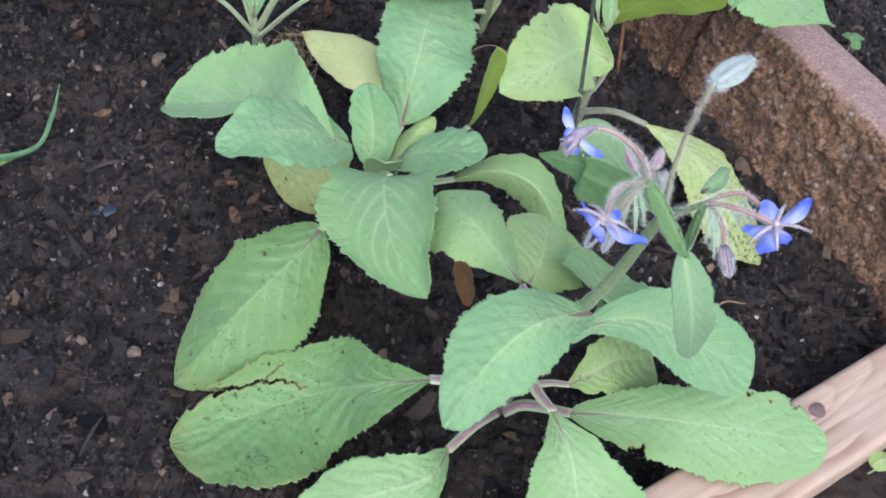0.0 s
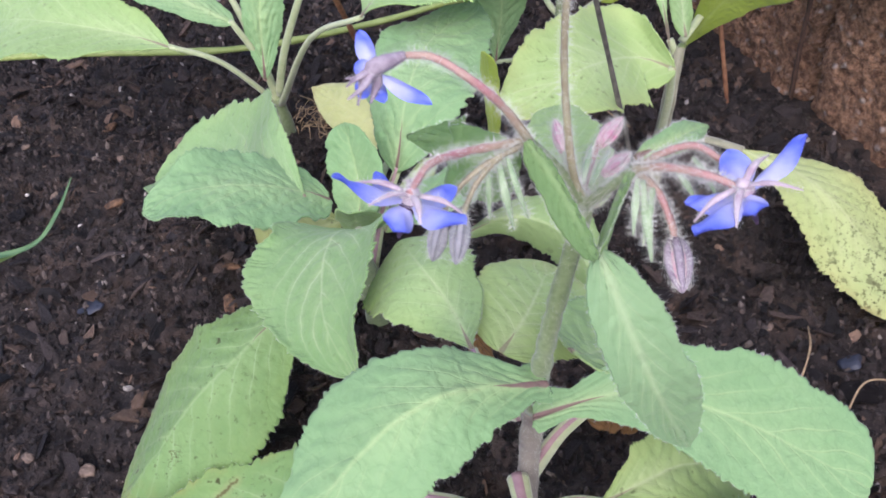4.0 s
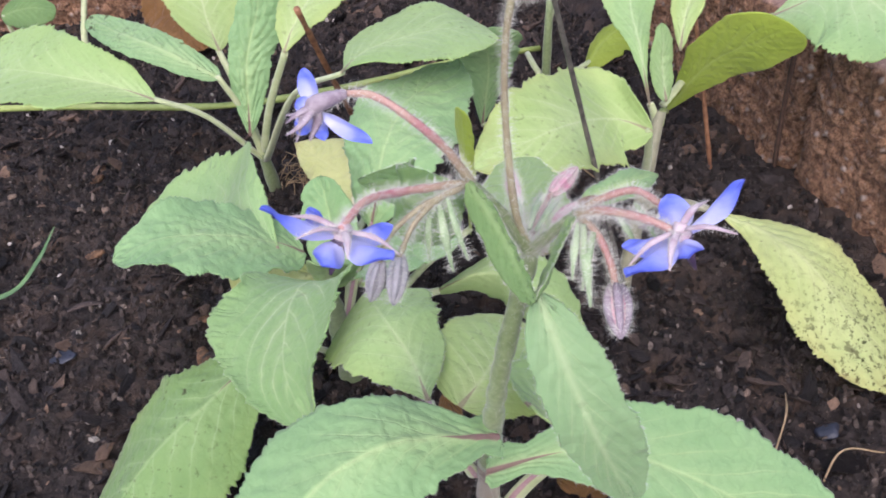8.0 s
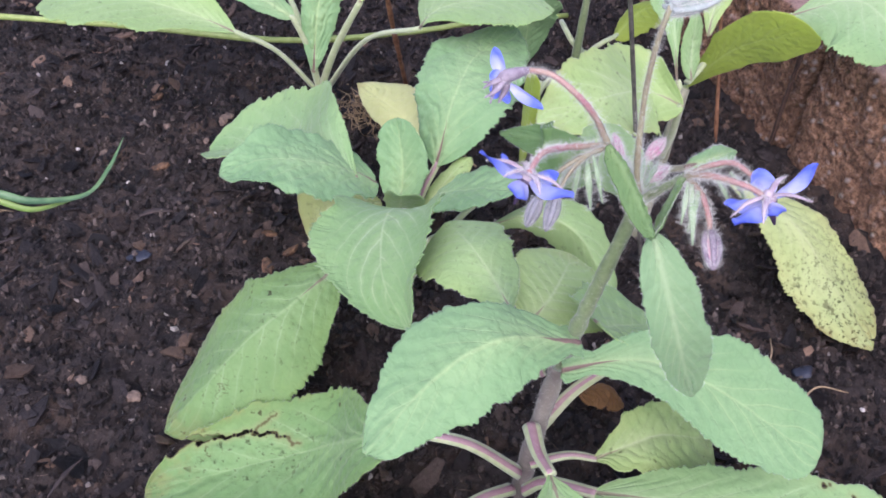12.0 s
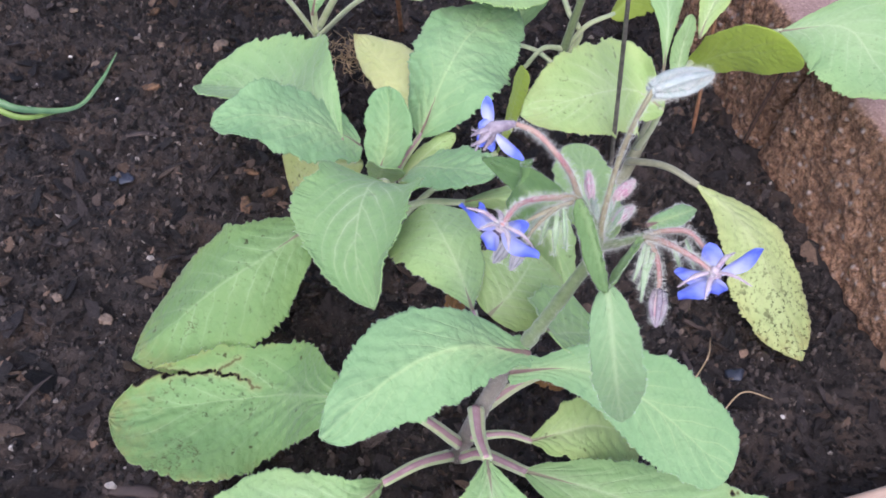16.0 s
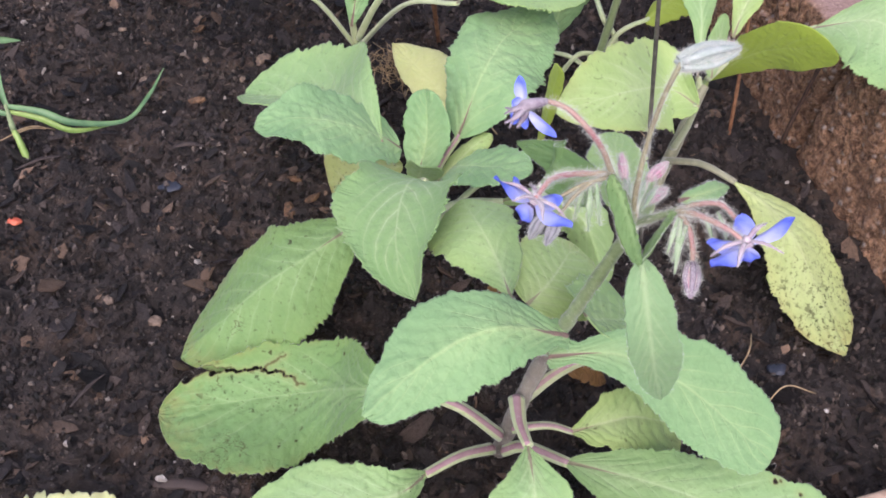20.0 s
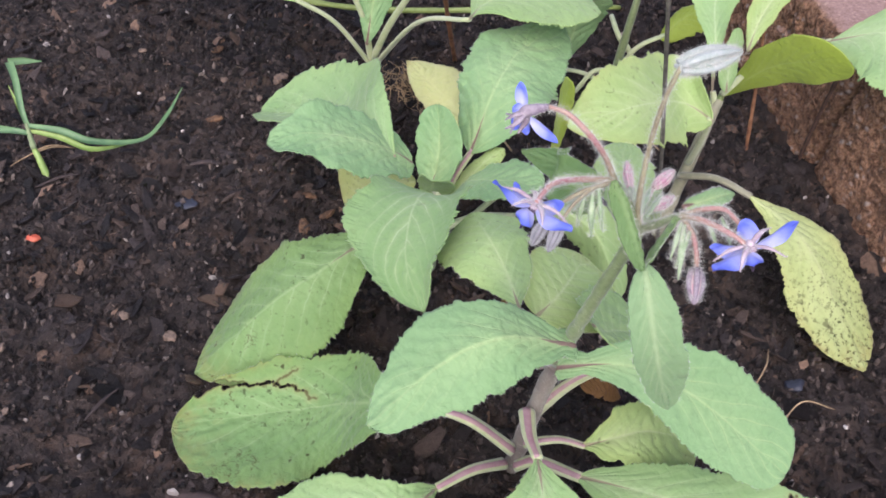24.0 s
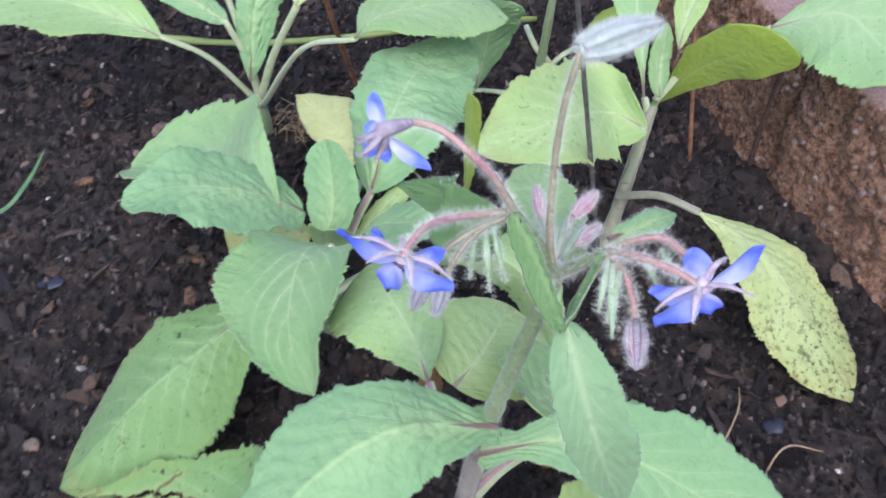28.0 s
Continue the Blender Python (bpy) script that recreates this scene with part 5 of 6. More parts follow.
leaf(D, MID_GREEN, [(0.1322, 0.4360, 0.0645), (0.1302, 0.4403, 0.0762), (0.1297, 0.4435, 0.0869), (0.1287, 0.4454, 0.0965)], (0.1249, 0.4396, 0.0815), (0.1344, 0.4451, 0.0802), p=0.49, q=0.52, seed=45, nu=44, nv=16)
leaf(D, YELLOW_GREEN, [(0.1371, 0.4501, 0.0811), (0.1391, 0.4673, 0.0918), (0.1456, 0.4845, 0.1016), (0.1532, 0.5021, 0.1110)], (0.1365, 0.4862, 0.0998), (0.1522, 0.4778, 0.1023), p=0.82, q=0.46, quilt=0.0003, seed=46)
leaf(D, SPOTTED, [(0.1548, 0.3896, 0.0418), (0.1726, 0.3849, 0.0371), (0.1874, 0.3700, 0.0369), (0.2060, 0.3549, 0.0199), (0.2273, 0.3354, 0.0013)], (0.1769, 0.3537, 0.0296), (0.2163, 0.3748, 0.0190), p=1.07, q=0.70, seed=47, petiole=[(0.1215, 0.4050, 0.030), (0.1250, 0.4060, 0.0430), (0.1380, 0.3950, 0.0520), (0.1480, 0.3835, 0.0525)], pet_r=(0.0030, 0.0022), pet_col=STEM_OLIVE)

# ---- borage at the back left ----
Cc = thing("borage_plant", (-0.062, 0.440, 0.0), "young borage plant with long-stalked pale leaves and straw at its base", "plant", "borage plants")
tube("main_stem", [(-0.062, 0.444, -0.005), (-0.061, 0.440, 0.012), (-0.061, 0.438, 0.028)], (0.0036, 0.0033, 0.0024), STEM, Cc, n=14)
leaf(Cc, LIGHT_GREEN, [(-0.0933, 0.4142, 0.0728), (-0.1185, 0.4197, 0.0768), (-0.1536, 0.4167, 0.0853), (-0.1943, 0.4266, 0.0801)], (-0.1517, 0.4440, 0.0937), (-0.1515, 0.3833, 0.0869), p=0.93, q=0.25, quilt=0.0003, seed=51, petiole=[(-0.061, 0.438, 0.024), (-0.080, 0.430, 0.046), (-0.102, 0.424, 0.067)], pet_r=(0.0026, 0.0020))
leaf(Cc, MOTTLED, [(-0.0700, 0.4330, 0.0740), (-0.0953, 0.4326, 0.0887), (-0.1194, 0.4421, 0.0912), (-0.1421, 0.4544, 0.0922)], (-0.1095, 0.4478, 0.0930), (-0.1170, 0.4320, 0.0880), p=0.40, q=0.38, seed=52, wave=0.10, petiole=[(-0.061, 0.438, 0.024), (-0.064, 0.436, 0.052), (-0.070, 0.433, 0.074)])
leaf(Cc, BLUE_GREEN, [(-0.0610, 0.4300, 0.0440), (-0.0600, 0.4446, 0.0779), (-0.0545, 0.4560, 0.0952), (-0.0512, 0.4644, 0.1175)], (-0.0670, 0.4480, 0.0900), (-0.0450, 0.4560, 0.0860), p=0.80, q=0.60, quilt=0.0008, seed=53)
leaf(Cc, YELLOW_GREEN, [(-0.0861, 0.4693, 0.0669), (-0.1000, 0.4907, 0.0774), (-0.1084, 0.5121, 0.0908), (-0.1148, 0.5345, 0.1025)], (-0.1268, 0.5024, 0.0957), (-0.0887, 0.5174, 0.0835), p=0.79, q=0.57, quilt=0.0003, seed=54, petiole=[(-0.063, 0.442, 0.026), (-0.074, 0.460, 0.048), (-0.087, 0.480, 0.068)], pet_r=(0.0024, 0.0018))
leaf(Cc, LIGHT_GREEN, [(0.0074, 0.3873, 0.1056), (0.0109, 0.4129, 0.1017), (0.0411, 0.4301, 0.1025), (0.0629, 0.4292, 0.0980)], (0.0038, 0.4511, 0.0978), (0.0448, 0.3964, 0.1061), p=1.44, q=0.69, quilt=0.0003, seed=55, petiole=[(-0.060, 0.438, 0.024), (-0.040, 0.428, 0.056), (-0.014, 0.416, 0.089)], pet_r=(0.0026, 0.0019))
leaf(Cc, YELLOW_GREEN, [(-0.0314, 0.4239, 0.0928), (-0.0268, 0.4388, 0.1039), (-0.0186, 0.4580, 0.1111), (-0.0122, 0.4784, 0.1203)], (-0.0411, 0.4566, 0.1061), (-0.0005, 0.4463, 0.1122), p=0.95, q=0.50, quilt=0.0003, seed=56, petiole=[(-0.060, 0.438, 0.030), (-0.048, 0.432, 0.060), (-0.034, 0.428, 0.091)], pet_r=(0.0024, 0.0018))

# ---- borage further back ----
E = thing("borage_plant", (0.076, 0.500, 0.0), "small borage plant behind the rosette with curved pale stalks", "plant", "borage plants")
tube("main_stem", [(0.070, 0.498, -0.005), (0.072, 0.500, 0.030), (0.075, 0.506, 0.076)], (0.0026, 0.0023, 0.0018), STEM, E, n=14)
leaf(E, BLUE_GREEN, [(0.0369, 0.5023, 0.0036), (0.0424, 0.5053, 0.0371), (0.0448, 0.4971, 0.0560), (0.0582, 0.4964, 0.0647)], (0.0236, 0.4986, 0.0480), (0.0611, 0.5021, 0.0537), p=0.99, q=0.31, seed=61, petiole=[(0.070, 0.498, 0.002), (0.05, 0.499, 0.006), (0.036, 0.500, 0.012)])
leaf(E, OLIVE, [(0.092, 0.512, 0.036), (0.100, 0.520, 0.046), (0.110, 0.528, 0.050), (0.122, 0.534, 0.044)], (0.104, 0.534, 0.050), (0.112, 0.516, 0.042), p=0.5, q=0.5, seed=62, nu=40, nv=16, petiole=[(0.071, 0.500, 0.012), (0.080, 0.506, 0.030), (0.093, 0.512, 0.037)])
leaf(E, YELLOW_GREEN, [(0.078, 0.516, 0.078), (0.082, 0.530, 0.092), (0.090, 0.548, 0.100), (0.100, 0.570, 0.102)], (0.074, 0.550, 0.098), (0.104, 0.540, 0.096), p=0.5, q=0.5, seed=63, petiole=[(0.074, 0.504, 0.065), (0.078, 0.517, 0.079)])
tube("stalk", [(0.070, 0.499, 0.004), (0.078, 0.506, 0.022), (0.068, 0.508, 0.034), (0.060, 0.524, 0.036)], (0.0019, 0.0017, 0.0015), PETIOLE, E, n=18)
tube("stalk", [(0.052, 0.480, 0.008), (0.060, 0.488, 0.020), (0.072, 0.500, 0.014)], (0.0013, 0.0015, 0.0017), PETIOLE, E, n=14)

# ---- long stem lying behind, stakes ----
vine = thing("trailing_stem", (-0.05, 0.50, 0.02), "long green stem trailing low behind the plants", "stem")
tube("stem", [(-0.34, 0.476, 0.018), (-0.204, 0.486, 0.020), (-0.103, 0.492, 0.020), (-0.032, 0.517, 0.020), (0.010, 0.541, 0.019), (0.06, 0.572, 0.012)], (0.0019, 0.0019, 0.0017), VINE, vine, n=50)
stake = thing("plant_stake", (0.122, 0.374, 0.0), "thin weathered grey plant stake pushed into the soil", "stake")
tube("stake", [(0.1230, 0.376, -0.010), (0.1080, 0.359, 0.085), (0.0895, 0.338, 0.200)], (0.0010, 0.0010, 0.0009), WIRE, stake, sides=8, n=20)
twig = thing("twig_stake", (0.158, 0.470, 0.0), "thin brown twig stuck upright in the soil", "twig", "upright twigs")
tube("twig", [(0.158, 0.470, -0.010), (0.145, 0.479, 0.070), (0.131, 0.488, 0.140)], (0.0012, 0.0011, 0.0009), TWIG, twig, sides=7, n=30, knobs=0.14)
twig2 = thing("twig_stake", (-0.028, 0.495, 0.0), "thin brown twig stuck upright in the soil", "twig", "upright twigs")
tube("twig", [(-0.028, 0.500, -0.010), (-0.022, 0.450, 0.065), (-0.016, 0.412, 0.120)], (0.0015, 0.0014, 0.0012), TWIG, twig2, sides=7, n=30, knobs=0.14)
twig3 = thing("twig_stake", (0.190, 0.468, 0.0), "thin dark twig leaning on the edging block", "twig", "upright twigs")
tube("twig", [(0.1865, 0.480, -0.004), (0.1860, 0.474, 0.040), (0.1870, 0.468, 0.085)], (0.0013, 0.0012, 0.0011), TWIG_DARK, twig3, sides=7, n=24, knobs=0.14)

# ---- grass seedling ----
G = thing("grass_seedling", (-0.196, 0.311, 0.0), "pulled grass seedling with three narrow blades and pale roots", "grass")
tube("shoot", [(-0.1955, 0.3105, -0.002), (-0.2010, 0.3145, 0.007), (-0.2056, 0.3177, 0.012)], (0.0018, 0.0019, 0.0014), GRASS_LIT, G, "pale swollen shoot", n=12)
tube("sheath", [(-0.2056, 0.3177, 0.012), (-0.2095, 0.3216, 0.017), (-0.2131, 0.3256, 0.021)], (0.0015, 0.0013, 0.0009), STEM, G, n=10)
strip("blade", [(-0.2125, 0.3250, 0.0205), (-0.1942, 0.3281, 0.0200), (-0.1789, 0.3325, 0.0140), (-0.1615, 0.3503, 0.0065), (-0.1594, 0.3727, 0.0065), (-0.1610, 0.3950, 0.0100)], (0.0024, 0.0040, 0.0036, 0.0026, 0.0026, 0.0004), (-0.1, -0.5, 1), GRASS, G, n=30)
strip("blade", [(-0.2110, 0.3240, 0.0180), (-0.1950, 0.3270, 0.0160), (-0.1788, 0.3307, 0.0100), (-0.1647, 0.3488, 0.0050)], (0.0022, 0.0032, 0.0028, 0.0006), (0, -0.5, 1), GRASS_LIT, G, "yellow-green lower blade")
strip("blade", [(-0.2130, 0.3256, 0.0210), (-0.2172, 0.3298, 0.0280), (-0.2258, 0.3407, 0.0360), (-0.2349, 0.3495, 0.0380)], (0.0026, 0.0034, 0.0036, 0.0044), (0.6, -0.6, 0.5), GRASS, G)
strip("blade", [(-0.2349, 0.3490, 0.0382), (-0.2300, 0.3550, 0.0365), (-0.2237, 0.3610, 0.0340)], (0.0044, 0.0036, 0.0005), (0.2, -0.7, 0.8), GRASS, G)
strip("blade", [(-0.2125, 0.3250, 0.0200), (-0.2190, 0.3300, 0.0280), (-0.2277, 0.3366, 0.0340)], (0.0020, 0.0018, 0.0004), (0.5, -0.6, 0.6), GRASS_LIT, G)
strip("blade", [(-0.2100, 0.3220, 0.0180), (-0.2167, 0.3193, 0.0200), (-0.2389, 0.3187, 0.0150), (-0.2640, 0.3200, 0.0060)], (0.0026, 0.0044, 0.0042, 0.0006), (0, -0.5, 1), GRASS, G)
tube("root", [(-0.2050, 0.3175, 0.010), (-0.2010, 0.3250, 0.009), (-0.1960, 0.3300, 0.006)], (0.0006, 0.0003), STRAW, G, sides=5, n=8)
tube("root", [(-0.2056, 0.3177, 0.011), (-0.2000, 0.3260, 0.010), (-0.1920, 0.3320, 0.005)], (0.0005, 0.0002), STRAW, G, sides=5, n=8)
tube("root", [(-0.2056, 0.3177, 0.010), (-0.2130, 0.3120, 0.006), (-0.2180, 0.3100, 0.002)], (0.0004, 0.0002), STRAW, G, sides=5, n=8)
# dark weed by the far edging
W = thing("weed", (-0.2600, 0.5600, 0.0), "dark green broad-leaved weed at the foot of the far edging", "weed")
leaf(W, BRACT_GREEN, [(-0.2730, 0.5550, 0.0400), (-0.2600, 0.5550, 0.0440), (-0.2480, 0.5550, 0.0460), (-0.2330, 0.5550, 0.0440)], (-0.2520, 0.5600, 0.0520), (-0.2565, 0.5500, 0.0340), p=0.5, q=0.5, seed=73, nu=60, nv=16, petiole=[(-0.262, 0.562, 0.0), (-0.270, 0.558, 0.020), (-0.2730, 0.5550, 0.0400)])
tube("stalk", [(-0.2246, 0.5580, 0.0), (-0.2246, 0.5600, 0.0210), (-0.2248, 0.5750, 0.0420)], (0.0022, 0.0020, 0.0018), PETIOLE, W, n=12)
# spiny leaf of a thistle-like weed
T = thing("spiny_weed", (-0.095, 0.112, 0.0), "yellow-green spiny-margined weed leaf low on the soil", "weed")
leaf(T, FADED, [(-0.112, 0.106, 0.006), (-0.090, 0.120, 0.014), (-0.068, 0.132, 0.016), (-0.047, 0.146, 0.012)], (-0.078, 0.1415, 0.016), (-0.060, 0.112, 0.010), p=0.3, q=0.22, teeth=9, tooth=0.30, seed=71, wave=0.10, fringe=60)


SPLINTER = plain_material("grey_splinter", (0.020, 0.0135, 0.012), (0.060, 0.041, 0.035), 200, 0.8, 0.6)


# ---- loose things on the soil ----
def lump(name, at, size, material, label, category, group="", seed=0, turn=0.0):
    """A rounded irregular pebble or crumb of bark."""
    bm = bmesh.new()
    bmesh.ops.create_icosphere(bm, subdivisions=3, radius=1.0)
    for v in bm.verts:
        q = v.co * 1.3 + Vector((seed * 7.3, seed * 2.1, 0))
        v.co *= 1 + 0.35 * noise.noise(q) + 0.22 * noise.noise(q * 2.3) + 0.14 * noise.noise(q * 5)
        v.co.x, v.co.y, v.co.z = v.co.x * size[0], v.co.y * size[1], v.co.z * size[2]
    me = bpy.data.meshes.new(name)
    bm.to_mesh(me)
    bm.free()
    me.polygons.foreach_set("use_smooth", [True] * len(me.polygons))
    me.materials.append(material)
    ob = new(name, me)
    ob.location, ob.rotation_euler = at, (0.2 * math.sin(seed), 0.2 * math.cos(seed), radians(turn))
    return tagged(ob, label, category, group)


PEB = "pebbles on the soil"
TAN, WHITE = "tan weathered pebble lying on dark soil", "small whitish pebble lying on dark soil"
for i, (x, y, s, m_) in enumerate(((-0.086, 0.242, 0.0048, 0), (-0.117, 0.430, 0.0066, 0), (-0.175, 0.394, 0.0036, 0), (-0.109, 0.242, 0.0034, 0), (-0.190, 0.393, 0.0016, 1), (-0.150, 0.372, 0.0016, 1),
        (-0.120, 0.410, 0.0030, 0), (-0.148, 0.420, 0.0036, 0), (-0.142, 0.300, 0.0036, 0), (-0.150, 0.205, 0.0040, 0),
        (-0.128, 0.178, 0.0026, 0), (-0.118, 0.352, 0.0014, 1), (-0.190, 0.350, 0.0015, 1), (0.168, 0.330, 0.0026, 0), (0.220, 0.300, 0.0016, 1), (-0.04, 0.275, 0.0014, 1),
        (-0.205, 0.425, 0.0030, 0), (-0.215, 0.298, 0.0028, 0), (-0.185, 0.232, 0.0015, 1))):
    lump("pebble", (x, y, soil_height(x, y) + s * 0.42), (s * 0.76, s * 0.55, s * 0.42), (PEBBLE, PEBBLE_W)[m_], (TAN, WHITE)[m_], "pebble", PEB, i + 1, 47 * i)
for i, (x, y, s, t) in enumerate(((-0.053, 0.323, 0.0070, 120), (-0.136, 0.385, 0.0050, 20), (-0.046, 0.336, 0.0045, 60), (-0.060, 0.345, 0.0040, 10), (-0.165, 0.445, 0.0050, 80), (-0.024, 0.300, 0.006, 30))):
    lump("bark_piece", (x, y, soil_height(x, y) + 0.002), (s * 0.95, s * 0.45, s * 0.35), BARK_BIT, "rust-brown piece of bark on the soil", "bark", "bark pieces", 40 + i, t)
lump("red_petal", (-0.175, 0.268, soil_height(-0.175, 0.268) + 0.002), (0.0032, 0.0022, 0.0012), RED_BIT, "crumpled orange-red fallen petal on the soil", "petal", "", 51, 30)
lump("plastic_scrap", (-0.118, 0.318, soil_height(-0.118, 0.318) + 0.001), (0.0058, 0.0035, 0.0010), PLASTIC, "dull blue-black plastic scrap lying on soil", "plastic scrap", "", 53, 10)
lump("plastic_scrap", (0.196, 0.315, soil_height(0.196, 0.315) + 0.001), (0.0046, 0.0036, 0.0012), PLASTIC, "dull blue-black plastic scrap lying on soil", "plastic scrap", "", 54, 40)
for i, (a_, b_, r_) in enumerate((((-0.045, 0.166), (-0.018, 0.172), 0.0034), ((-0.095, 0.186), (-0.090, 0.206), 0.0010), ((-0.196, 0.30), (-0.180, 0.318), 0.0013), ((0.170, 0.318), (0.182, 0.292), 0.0022), ((-0.13, 0.345), (-0.115, 0.352), 0.002))):
    st_ = thing("wood_splinter", (a_[0], a_[1], 0.0), "weathered brown splinter of wood lying on soil", "wood splinter", "splinters")
    tube("splinter", [(a_[0], a_[1], 0.003), ((a_[0] + b_[0]) / 2, (a_[1] + b_[1]) / 2 + 0.001, 0.0042), (b_[0], b_[1], 0.0028)], (r_ * 0.4, r_, r_ * 0.3), SPLINTER, st_, sides=7, n=14, flat=0.45, knobs=0.12)
dead = thing("dry_leaf", (0.110, 0.272, 0.0), "curled dry orange-brown leaf under the flowering plant", "dry leaf", "dry leaves")
leaf(dead, DRY_LEAF, [(0.102, 0.278, 0.006), (0.108, 0.280, 0.011), (0.114, 0.280, 0.010), (0.120, 0.277, 0.005)], (0.110, 0.286, 0.005), (0.112, 0.273, 0.005), p=0.4, q=0.4, seed=81, wave=0.2, quilt=0.0012)
dead2 = thing("dry_leaf", (-0.19, 0.62, 0.0), "curled dry orange-brown leaf behind the plants", "dry leaf", "dry leaves")
leaf(dead2, DRY_LEAF, [(-0.200, 0.640, 0.050), (-0.190, 0.620, 0.050), (-0.172, 0.595, 0.034), (-0.150, 0.570, 0.010)], (-0.205, 0.600, 0.030), (-0.160, 0.625, 0.030), p=0.5, q=0.5, seed=82, wave=0.3, quilt=0.0015)
dead3 = thing("dry_leaf", (0.050, 0.262, 0.0), "yellow-brown withered leaf on the soil", "dry leaf", "dry leaves")
leaf(dead3, DRY_LEAF, [(0.0600, 0.2950, 0.0300), (0.0630, 0.2850, 0.0300), (0.0650, 0.2790, 0.0260), (0.0670, 0.2750, 0.0180)], (0.0680, 0.2850, 0.0250), (0.0590, 0.2830, 0.0250), p=0.4, q=0.4, seed=83, wave=0.2)
straw = thing("straw_tuft", (-0.040, 0.446, 0.0), "tangle of dry straw at the foot of a plant", "straw")
sv, sf = [], []
for _ in range(120):
    c_ = V(-0.040 + 0.010 * rng.normal(), 0.448 + 0.006 * rng.normal(), 0.003 + 0.007 * abs(rng.normal()))
    d_ = unit(V(rng.normal(), rng.normal() * 0.8, 0.5 * rng.normal())) * rng.uniform(0.0015, 0.0075)
    pv, pf = tube_data(spline([c_ - d_, c_ + 0.0028 * rng.normal(size=3), c_ + d_], 6), np.full(6, 0.00022), 4)
    k0 = sum(len(a) for a in sv)
    sf += [tuple(k0 + i for i in q) for q in pf]
    sv.append(np.maximum(pv, [-9, -9, 0.0005]))
under(mesh_object("straw", np.vstack(sv), sf, STRAW), straw)["kind"] = "stuff"
for i, pts in enumerate(([(-0.046, 0.452, 0.016), (-0.02, 0.446, 0.022), (0.010, 0.434, 0.010), (0.030, 0.420, 0.004)], [(0.190, 0.286, 0.002), (0.198, 0.300, 0.010), (0.214, 0.306, 0.004)], [(0.176, 0.300, 0.002), (0.180, 0.312, 0.012), (0.182, 0.330, 0.004)], [(0.05, 0.455, 0.004), (0.075, 0.462, 0.02), (0.11, 0.448, 0.006)])):
    t_ = thing("dry_stalk", pts[0], "thin pale dry stalk lying on the soil", "dry stalk", "dry stalks")
    tube("stalk", pts, (0.0004, 0.0004, 0.0003) if i else (0.0008, 0.0006), STRAW, t_, sides=6, n=24)
clover = thing("clover_seedling", (0.300, 0.495, 0.0), "small clover seedling beyond the edging", "seedling", "seedlings")
for i, (dx, dy) in enumerate(((-0.0035, 0.0035), (0.004, 0.004), (0.0, -0.005))):
    leaf(clover, BRACT_GREEN, [(0.302, 0.500, 0.030), (0.302 + dx * 0.5, 0.500 + dy * 0.5, 0.032), (0.302 + dx * 1.6, 0.500 + dy * 1.6, 0.030)], (0.302 + dx + dy * 0.7, 0.500 + dy - dx * 0.7, 0.031), (0.302 + dx - dy * 0.7, 0.500 + dy + dx * 0.7, 0.031), p=0.4, q=0.3, seed=90 + i, nu=20, nv=10, teeth=2, tooth=0.0)
tube("stalk", [(0.300, 0.498, -0.002), (0.303, 0.502, 0.015), (0.302, 0.500, 0.030)], (0.0008, 0.0006), PETIOLE, clover, sides=6, n=8)
for x, y, z, n_ in ((0.085, 0.460, 0.0, 2),):
    sd = thing("seedling", (x, y, z), "tiny bright green seedling in the soil", "seedling", "seedlings")
    tube("stalk", [(x, y, -0.002), (x + 0.001, y, 0.007)], (0.0006, 0.0005), PETIOLE, sd, sides=6, n=6)
    for s_ in (-1, 1):
        leaf(sd, YELLOW_GREEN, [(x + 0.001, y, 0.007), (x + 0.001 + s_ * 0.003, y + 0.001, 0.009), (x + 0.001 + s_ * 0.007, y + 0.002, 0.009)], (x + s_ * 0.004, y + 0.003, 0.009), (x + s_ * 0.004, y - 0.002, 0.009), p=0.4, q=0.4, seed=95, nu=16, nv=8, teeth=2, tooth=0.0)

weed = thing("seedling", (0.2620, 0.2180, 0.0), "round-leaved green seedling outside the timber", "seedling", "seedlings")
WX, WY = 0.2620, 0.2180
tube("stalk", [(WX, WY, -0.002), (WX + 0.002, WY, 0.006), (WX + 0.002, WY + 0.001, 0.011)], (0.0006, 0.0005), PETIOLE, weed, sides=6, n=6)
leaf(weed, YELLOW_GREEN, [(WX + 0.008, WY + 0.004, 0.011), (WX + 0.002, WY + 0.001, 0.013), (WX - 0.004, WY - 0.002, 0.012)], (WX - 0.002, WY + 0.005, 0.012), (WX + 0.005, WY - 0.003, 0.012), p=0.4, q=0.4, seed=98, nu=24, nv=12, teeth=2, tooth=0.0)


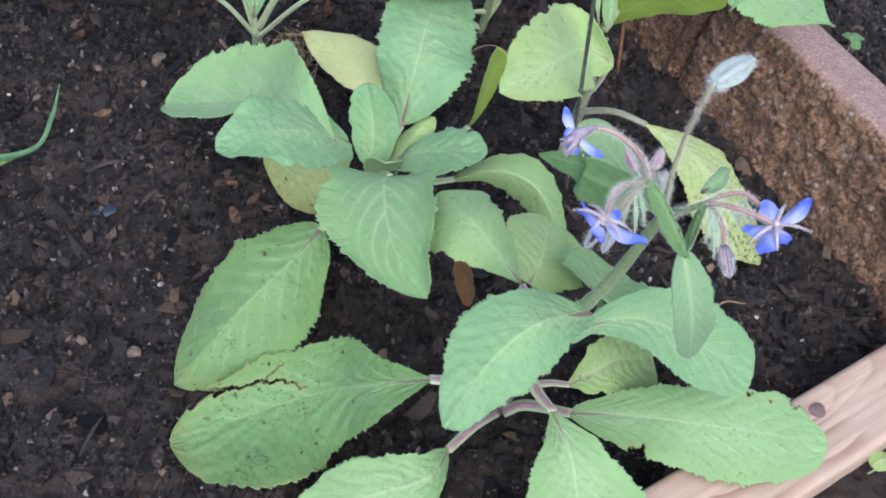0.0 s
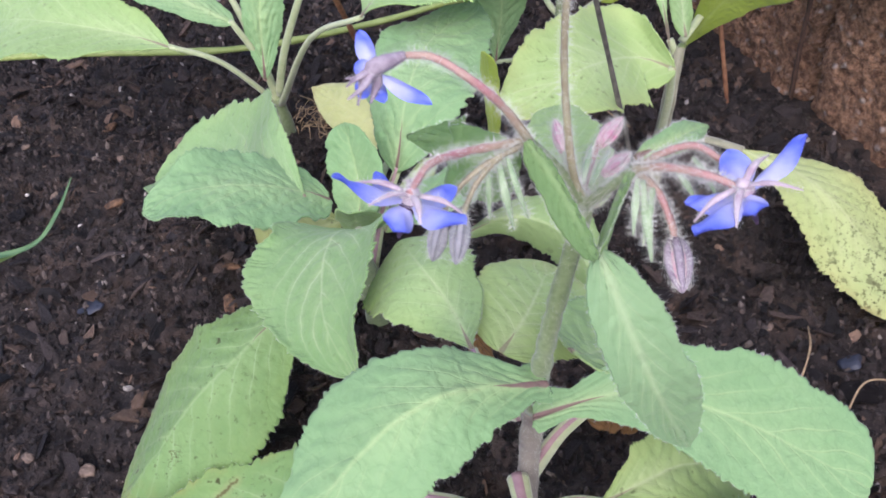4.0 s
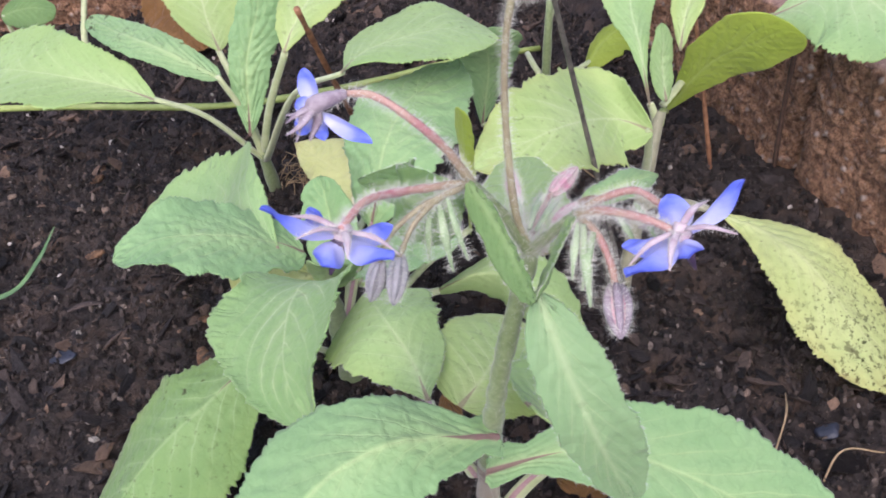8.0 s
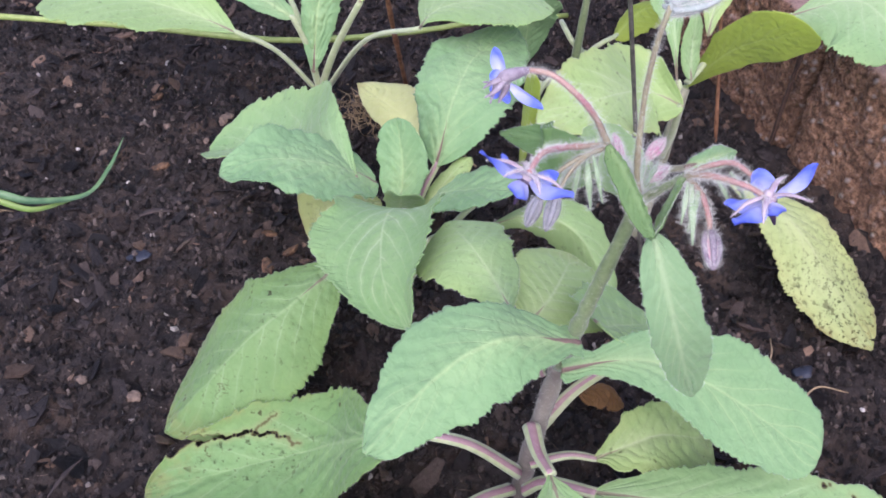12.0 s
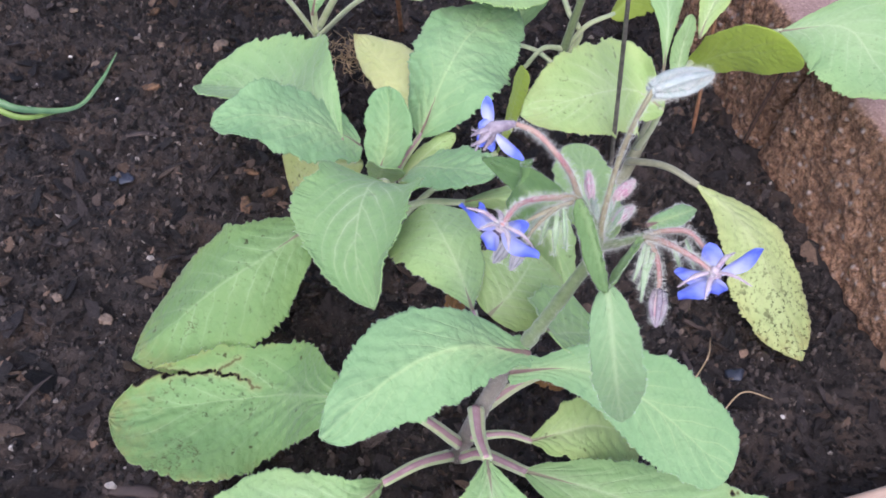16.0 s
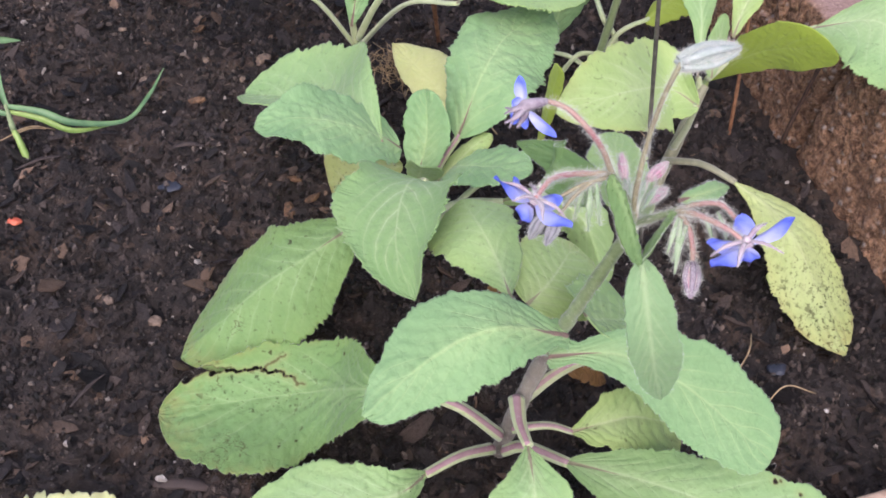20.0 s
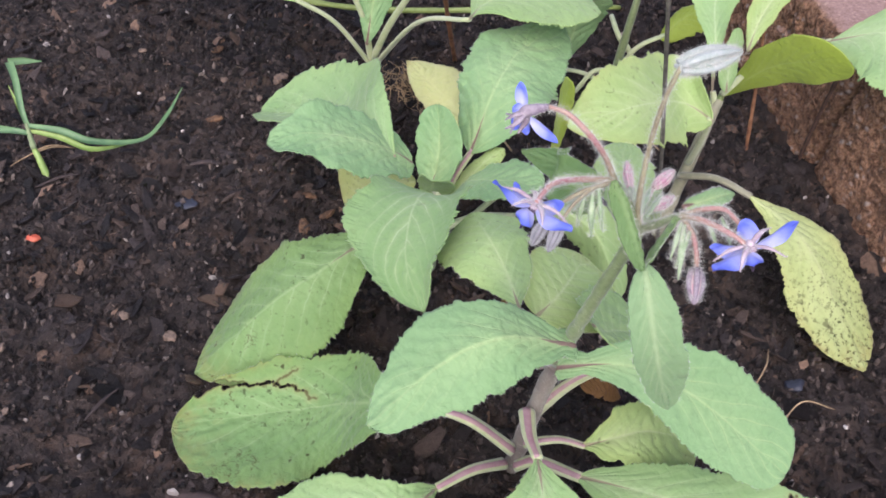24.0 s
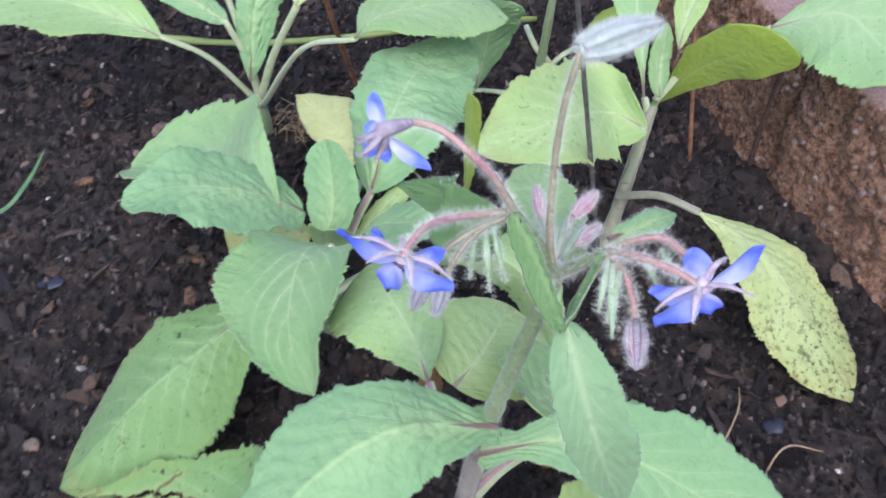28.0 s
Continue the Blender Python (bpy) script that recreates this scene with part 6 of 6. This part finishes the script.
# ---- mulch: flakes, crumbs and fibres, too many to count ----
def flakes(count, lo, hi, seed, flat, material, name, label, sides=6, long=1.8, lift=0.5, tilt=0.42, tail=2.6, rings=((-1, 0.9), (0.5, 1.0), (1, 0.72))):
    """Loose irregular pieces scattered over the bed, each a bevelled slab of its own."""
    g = np.random.default_rng(seed)
    x, y = g.uniform(-0.34, 0.36, count), g.uniform(0.09, 0.66, count)
    off = (x - 0.226) * 0.84 + (y - 0.41) * 0.54
    free = ~(((off > 0) & (off < 0.046)) | (((x - 0.062) * 0.56 - (y - 0.129) * 0.83 > -0.002) & ((x - 0.062) * 0.56 - (y - 0.129) * 0.83 < 0.055)))
    x, y = x[free], y[free]
    n = len(x)
    s = lo + (hi - lo) * g.random(n) ** tail
    ln = g.uniform(1.0, long, n)
    tx, ty = g.normal(0, tilt, (2, n))
    a = g.uniform(0, 2 * math.pi, n)
    z0 = soil_height(x, y) + s * flat * lift * g.uniform(0.0, 1.3, n)
    th = 2 * math.pi * (np.arange(sides)[None] + g.uniform(-0.32, 0.32, (n, sides))) / sides
    rad = s[:, None] * g.uniform(0.55, 1.0, (n, sides))
    dz = (s * flat)[:, None] * g.uniform(-0.5, 0.5, (n, sides))
    layers = []
    for lev, sc in rings:
        px, py = rad * sc * np.cos(th) * ln[:, None], rad * sc * np.sin(th)
        pz = (lev * s * flat)[:, None] + dz + tx[:, None] * px + ty[:, None] * py
        ca, sa = np.cos(a)[:, None], np.sin(a)[:, None]
        layers.append(np.stack([x[:, None] + ca * px - sa * py, y[:, None] + sa * px + ca * py, z0[:, None] + pz], 2))
    verts = np.stack(layers, 1).reshape(-1, 3)
    j = np.arange(sides)
    one = [(r * sides + j0, r * sides + (j0 + 1) % sides, (r + 1) * sides + (j0 + 1) % sides, (r + 1) * sides + j0) for r in range(len(rings) - 1) for j0 in j]
    base = np.arange(n) * len(rings) * sides
    walls = (base[:, None, None] + np.array(one)[None]).reshape(-1, 4).tolist()
    tops = (base[:, None] + (len(rings) - 1) * sides + j[None]).tolist()
    me = bpy.data.meshes.new(name)
    me.from_pydata(verts.tolist(), [], walls + tops)
    me.materials.append(material)
    return tagged(new(name, me), label, "mulch", kind="stuff")


LOW = ((-1, 1.0), (1, 0.68))
flakes(9000, 0.0009, 0.0050, 11, 0.20, CHIP, "bark_mulch", "dark brown bark flakes strewn over the soil", 7, 2.8, 0.2, 0.50, 3.2)
flakes(70000, 0.0004, 0.0019, 12, 0.65, CRUMB, "soil_crumbs", "crumbs of soil and grit on the bed", 5, 1.7, 1.5, 0.5, 2.2, LOW)
flakes(20000, 0.00014, 0.00042, 13, 0.5, FIBRE, "fibres", "thin woody fibres in the mulch", 4, 18.0, 4.0, 0.25, 2.6, LOW)

# the larger bark chips, one by one
chip_meshes = []
for i in range(14):
    g = np.random.default_rng(500 + i)
    th = 2 * math.pi * (np.arange(8) + g.uniform(-0.35, 0.35, 8)) / 8
    rad, ln = g.uniform(0.55, 1.0, 8), g.uniform(1.1, 2.4)
    dz = g.uniform(-0.16, 0.16, 8)
    cv = [(r * sc * math.cos(t) * ln, r * sc * math.sin(t), lev * 0.20 + e + 0.10 * r * math.sin(2 * t + i)) for lev, sc in ((-1, 0.85), (0.4, 1.0), (1, 0.7)) for t, r, e in zip(th, rad, dz)]
    cf = [(r_ * 8 + j, r_ * 8 + (j + 1) % 8, (r_ + 1) * 8 + (j + 1) % 8, (r_ + 1) * 8 + j) for r_ in range(2) for j in range(8)] + [tuple(16 + j for j in range(8))]
    me = bpy.data.meshes.new("bark_chip")
    me.from_pydata(cv, [], cf)
    me.materials.append(CHIP_ONE)
    chip_meshes.append(me)
g = np.random.default_rng(77)
made = 0
while made < 280:
    x, y = g.uniform(-0.26, 0.24), g.uniform(0.11, 0.52)
    if (x - 0.226) * 0.84 + (y - 0.41) * 0.54 > -0.008 or (x - 0.062) * 0.56 - (y - 0.129) * 0.83 > -0.008:
        continue
    s = 0.0020 + 0.0042 * g.random() ** 2.5
    ob = new("bark_chip", chip_meshes[made % 14])
    ob.parent = ground
    ob.location = (x, y, soil_height(x, y) + 0.22 * s)
    ob.rotation_euler = (g.normal(0, 0.22), g.normal(0, 0.22), g.uniform(0, 6.28))
    ob.scale = (s, s, s)
    made += 1
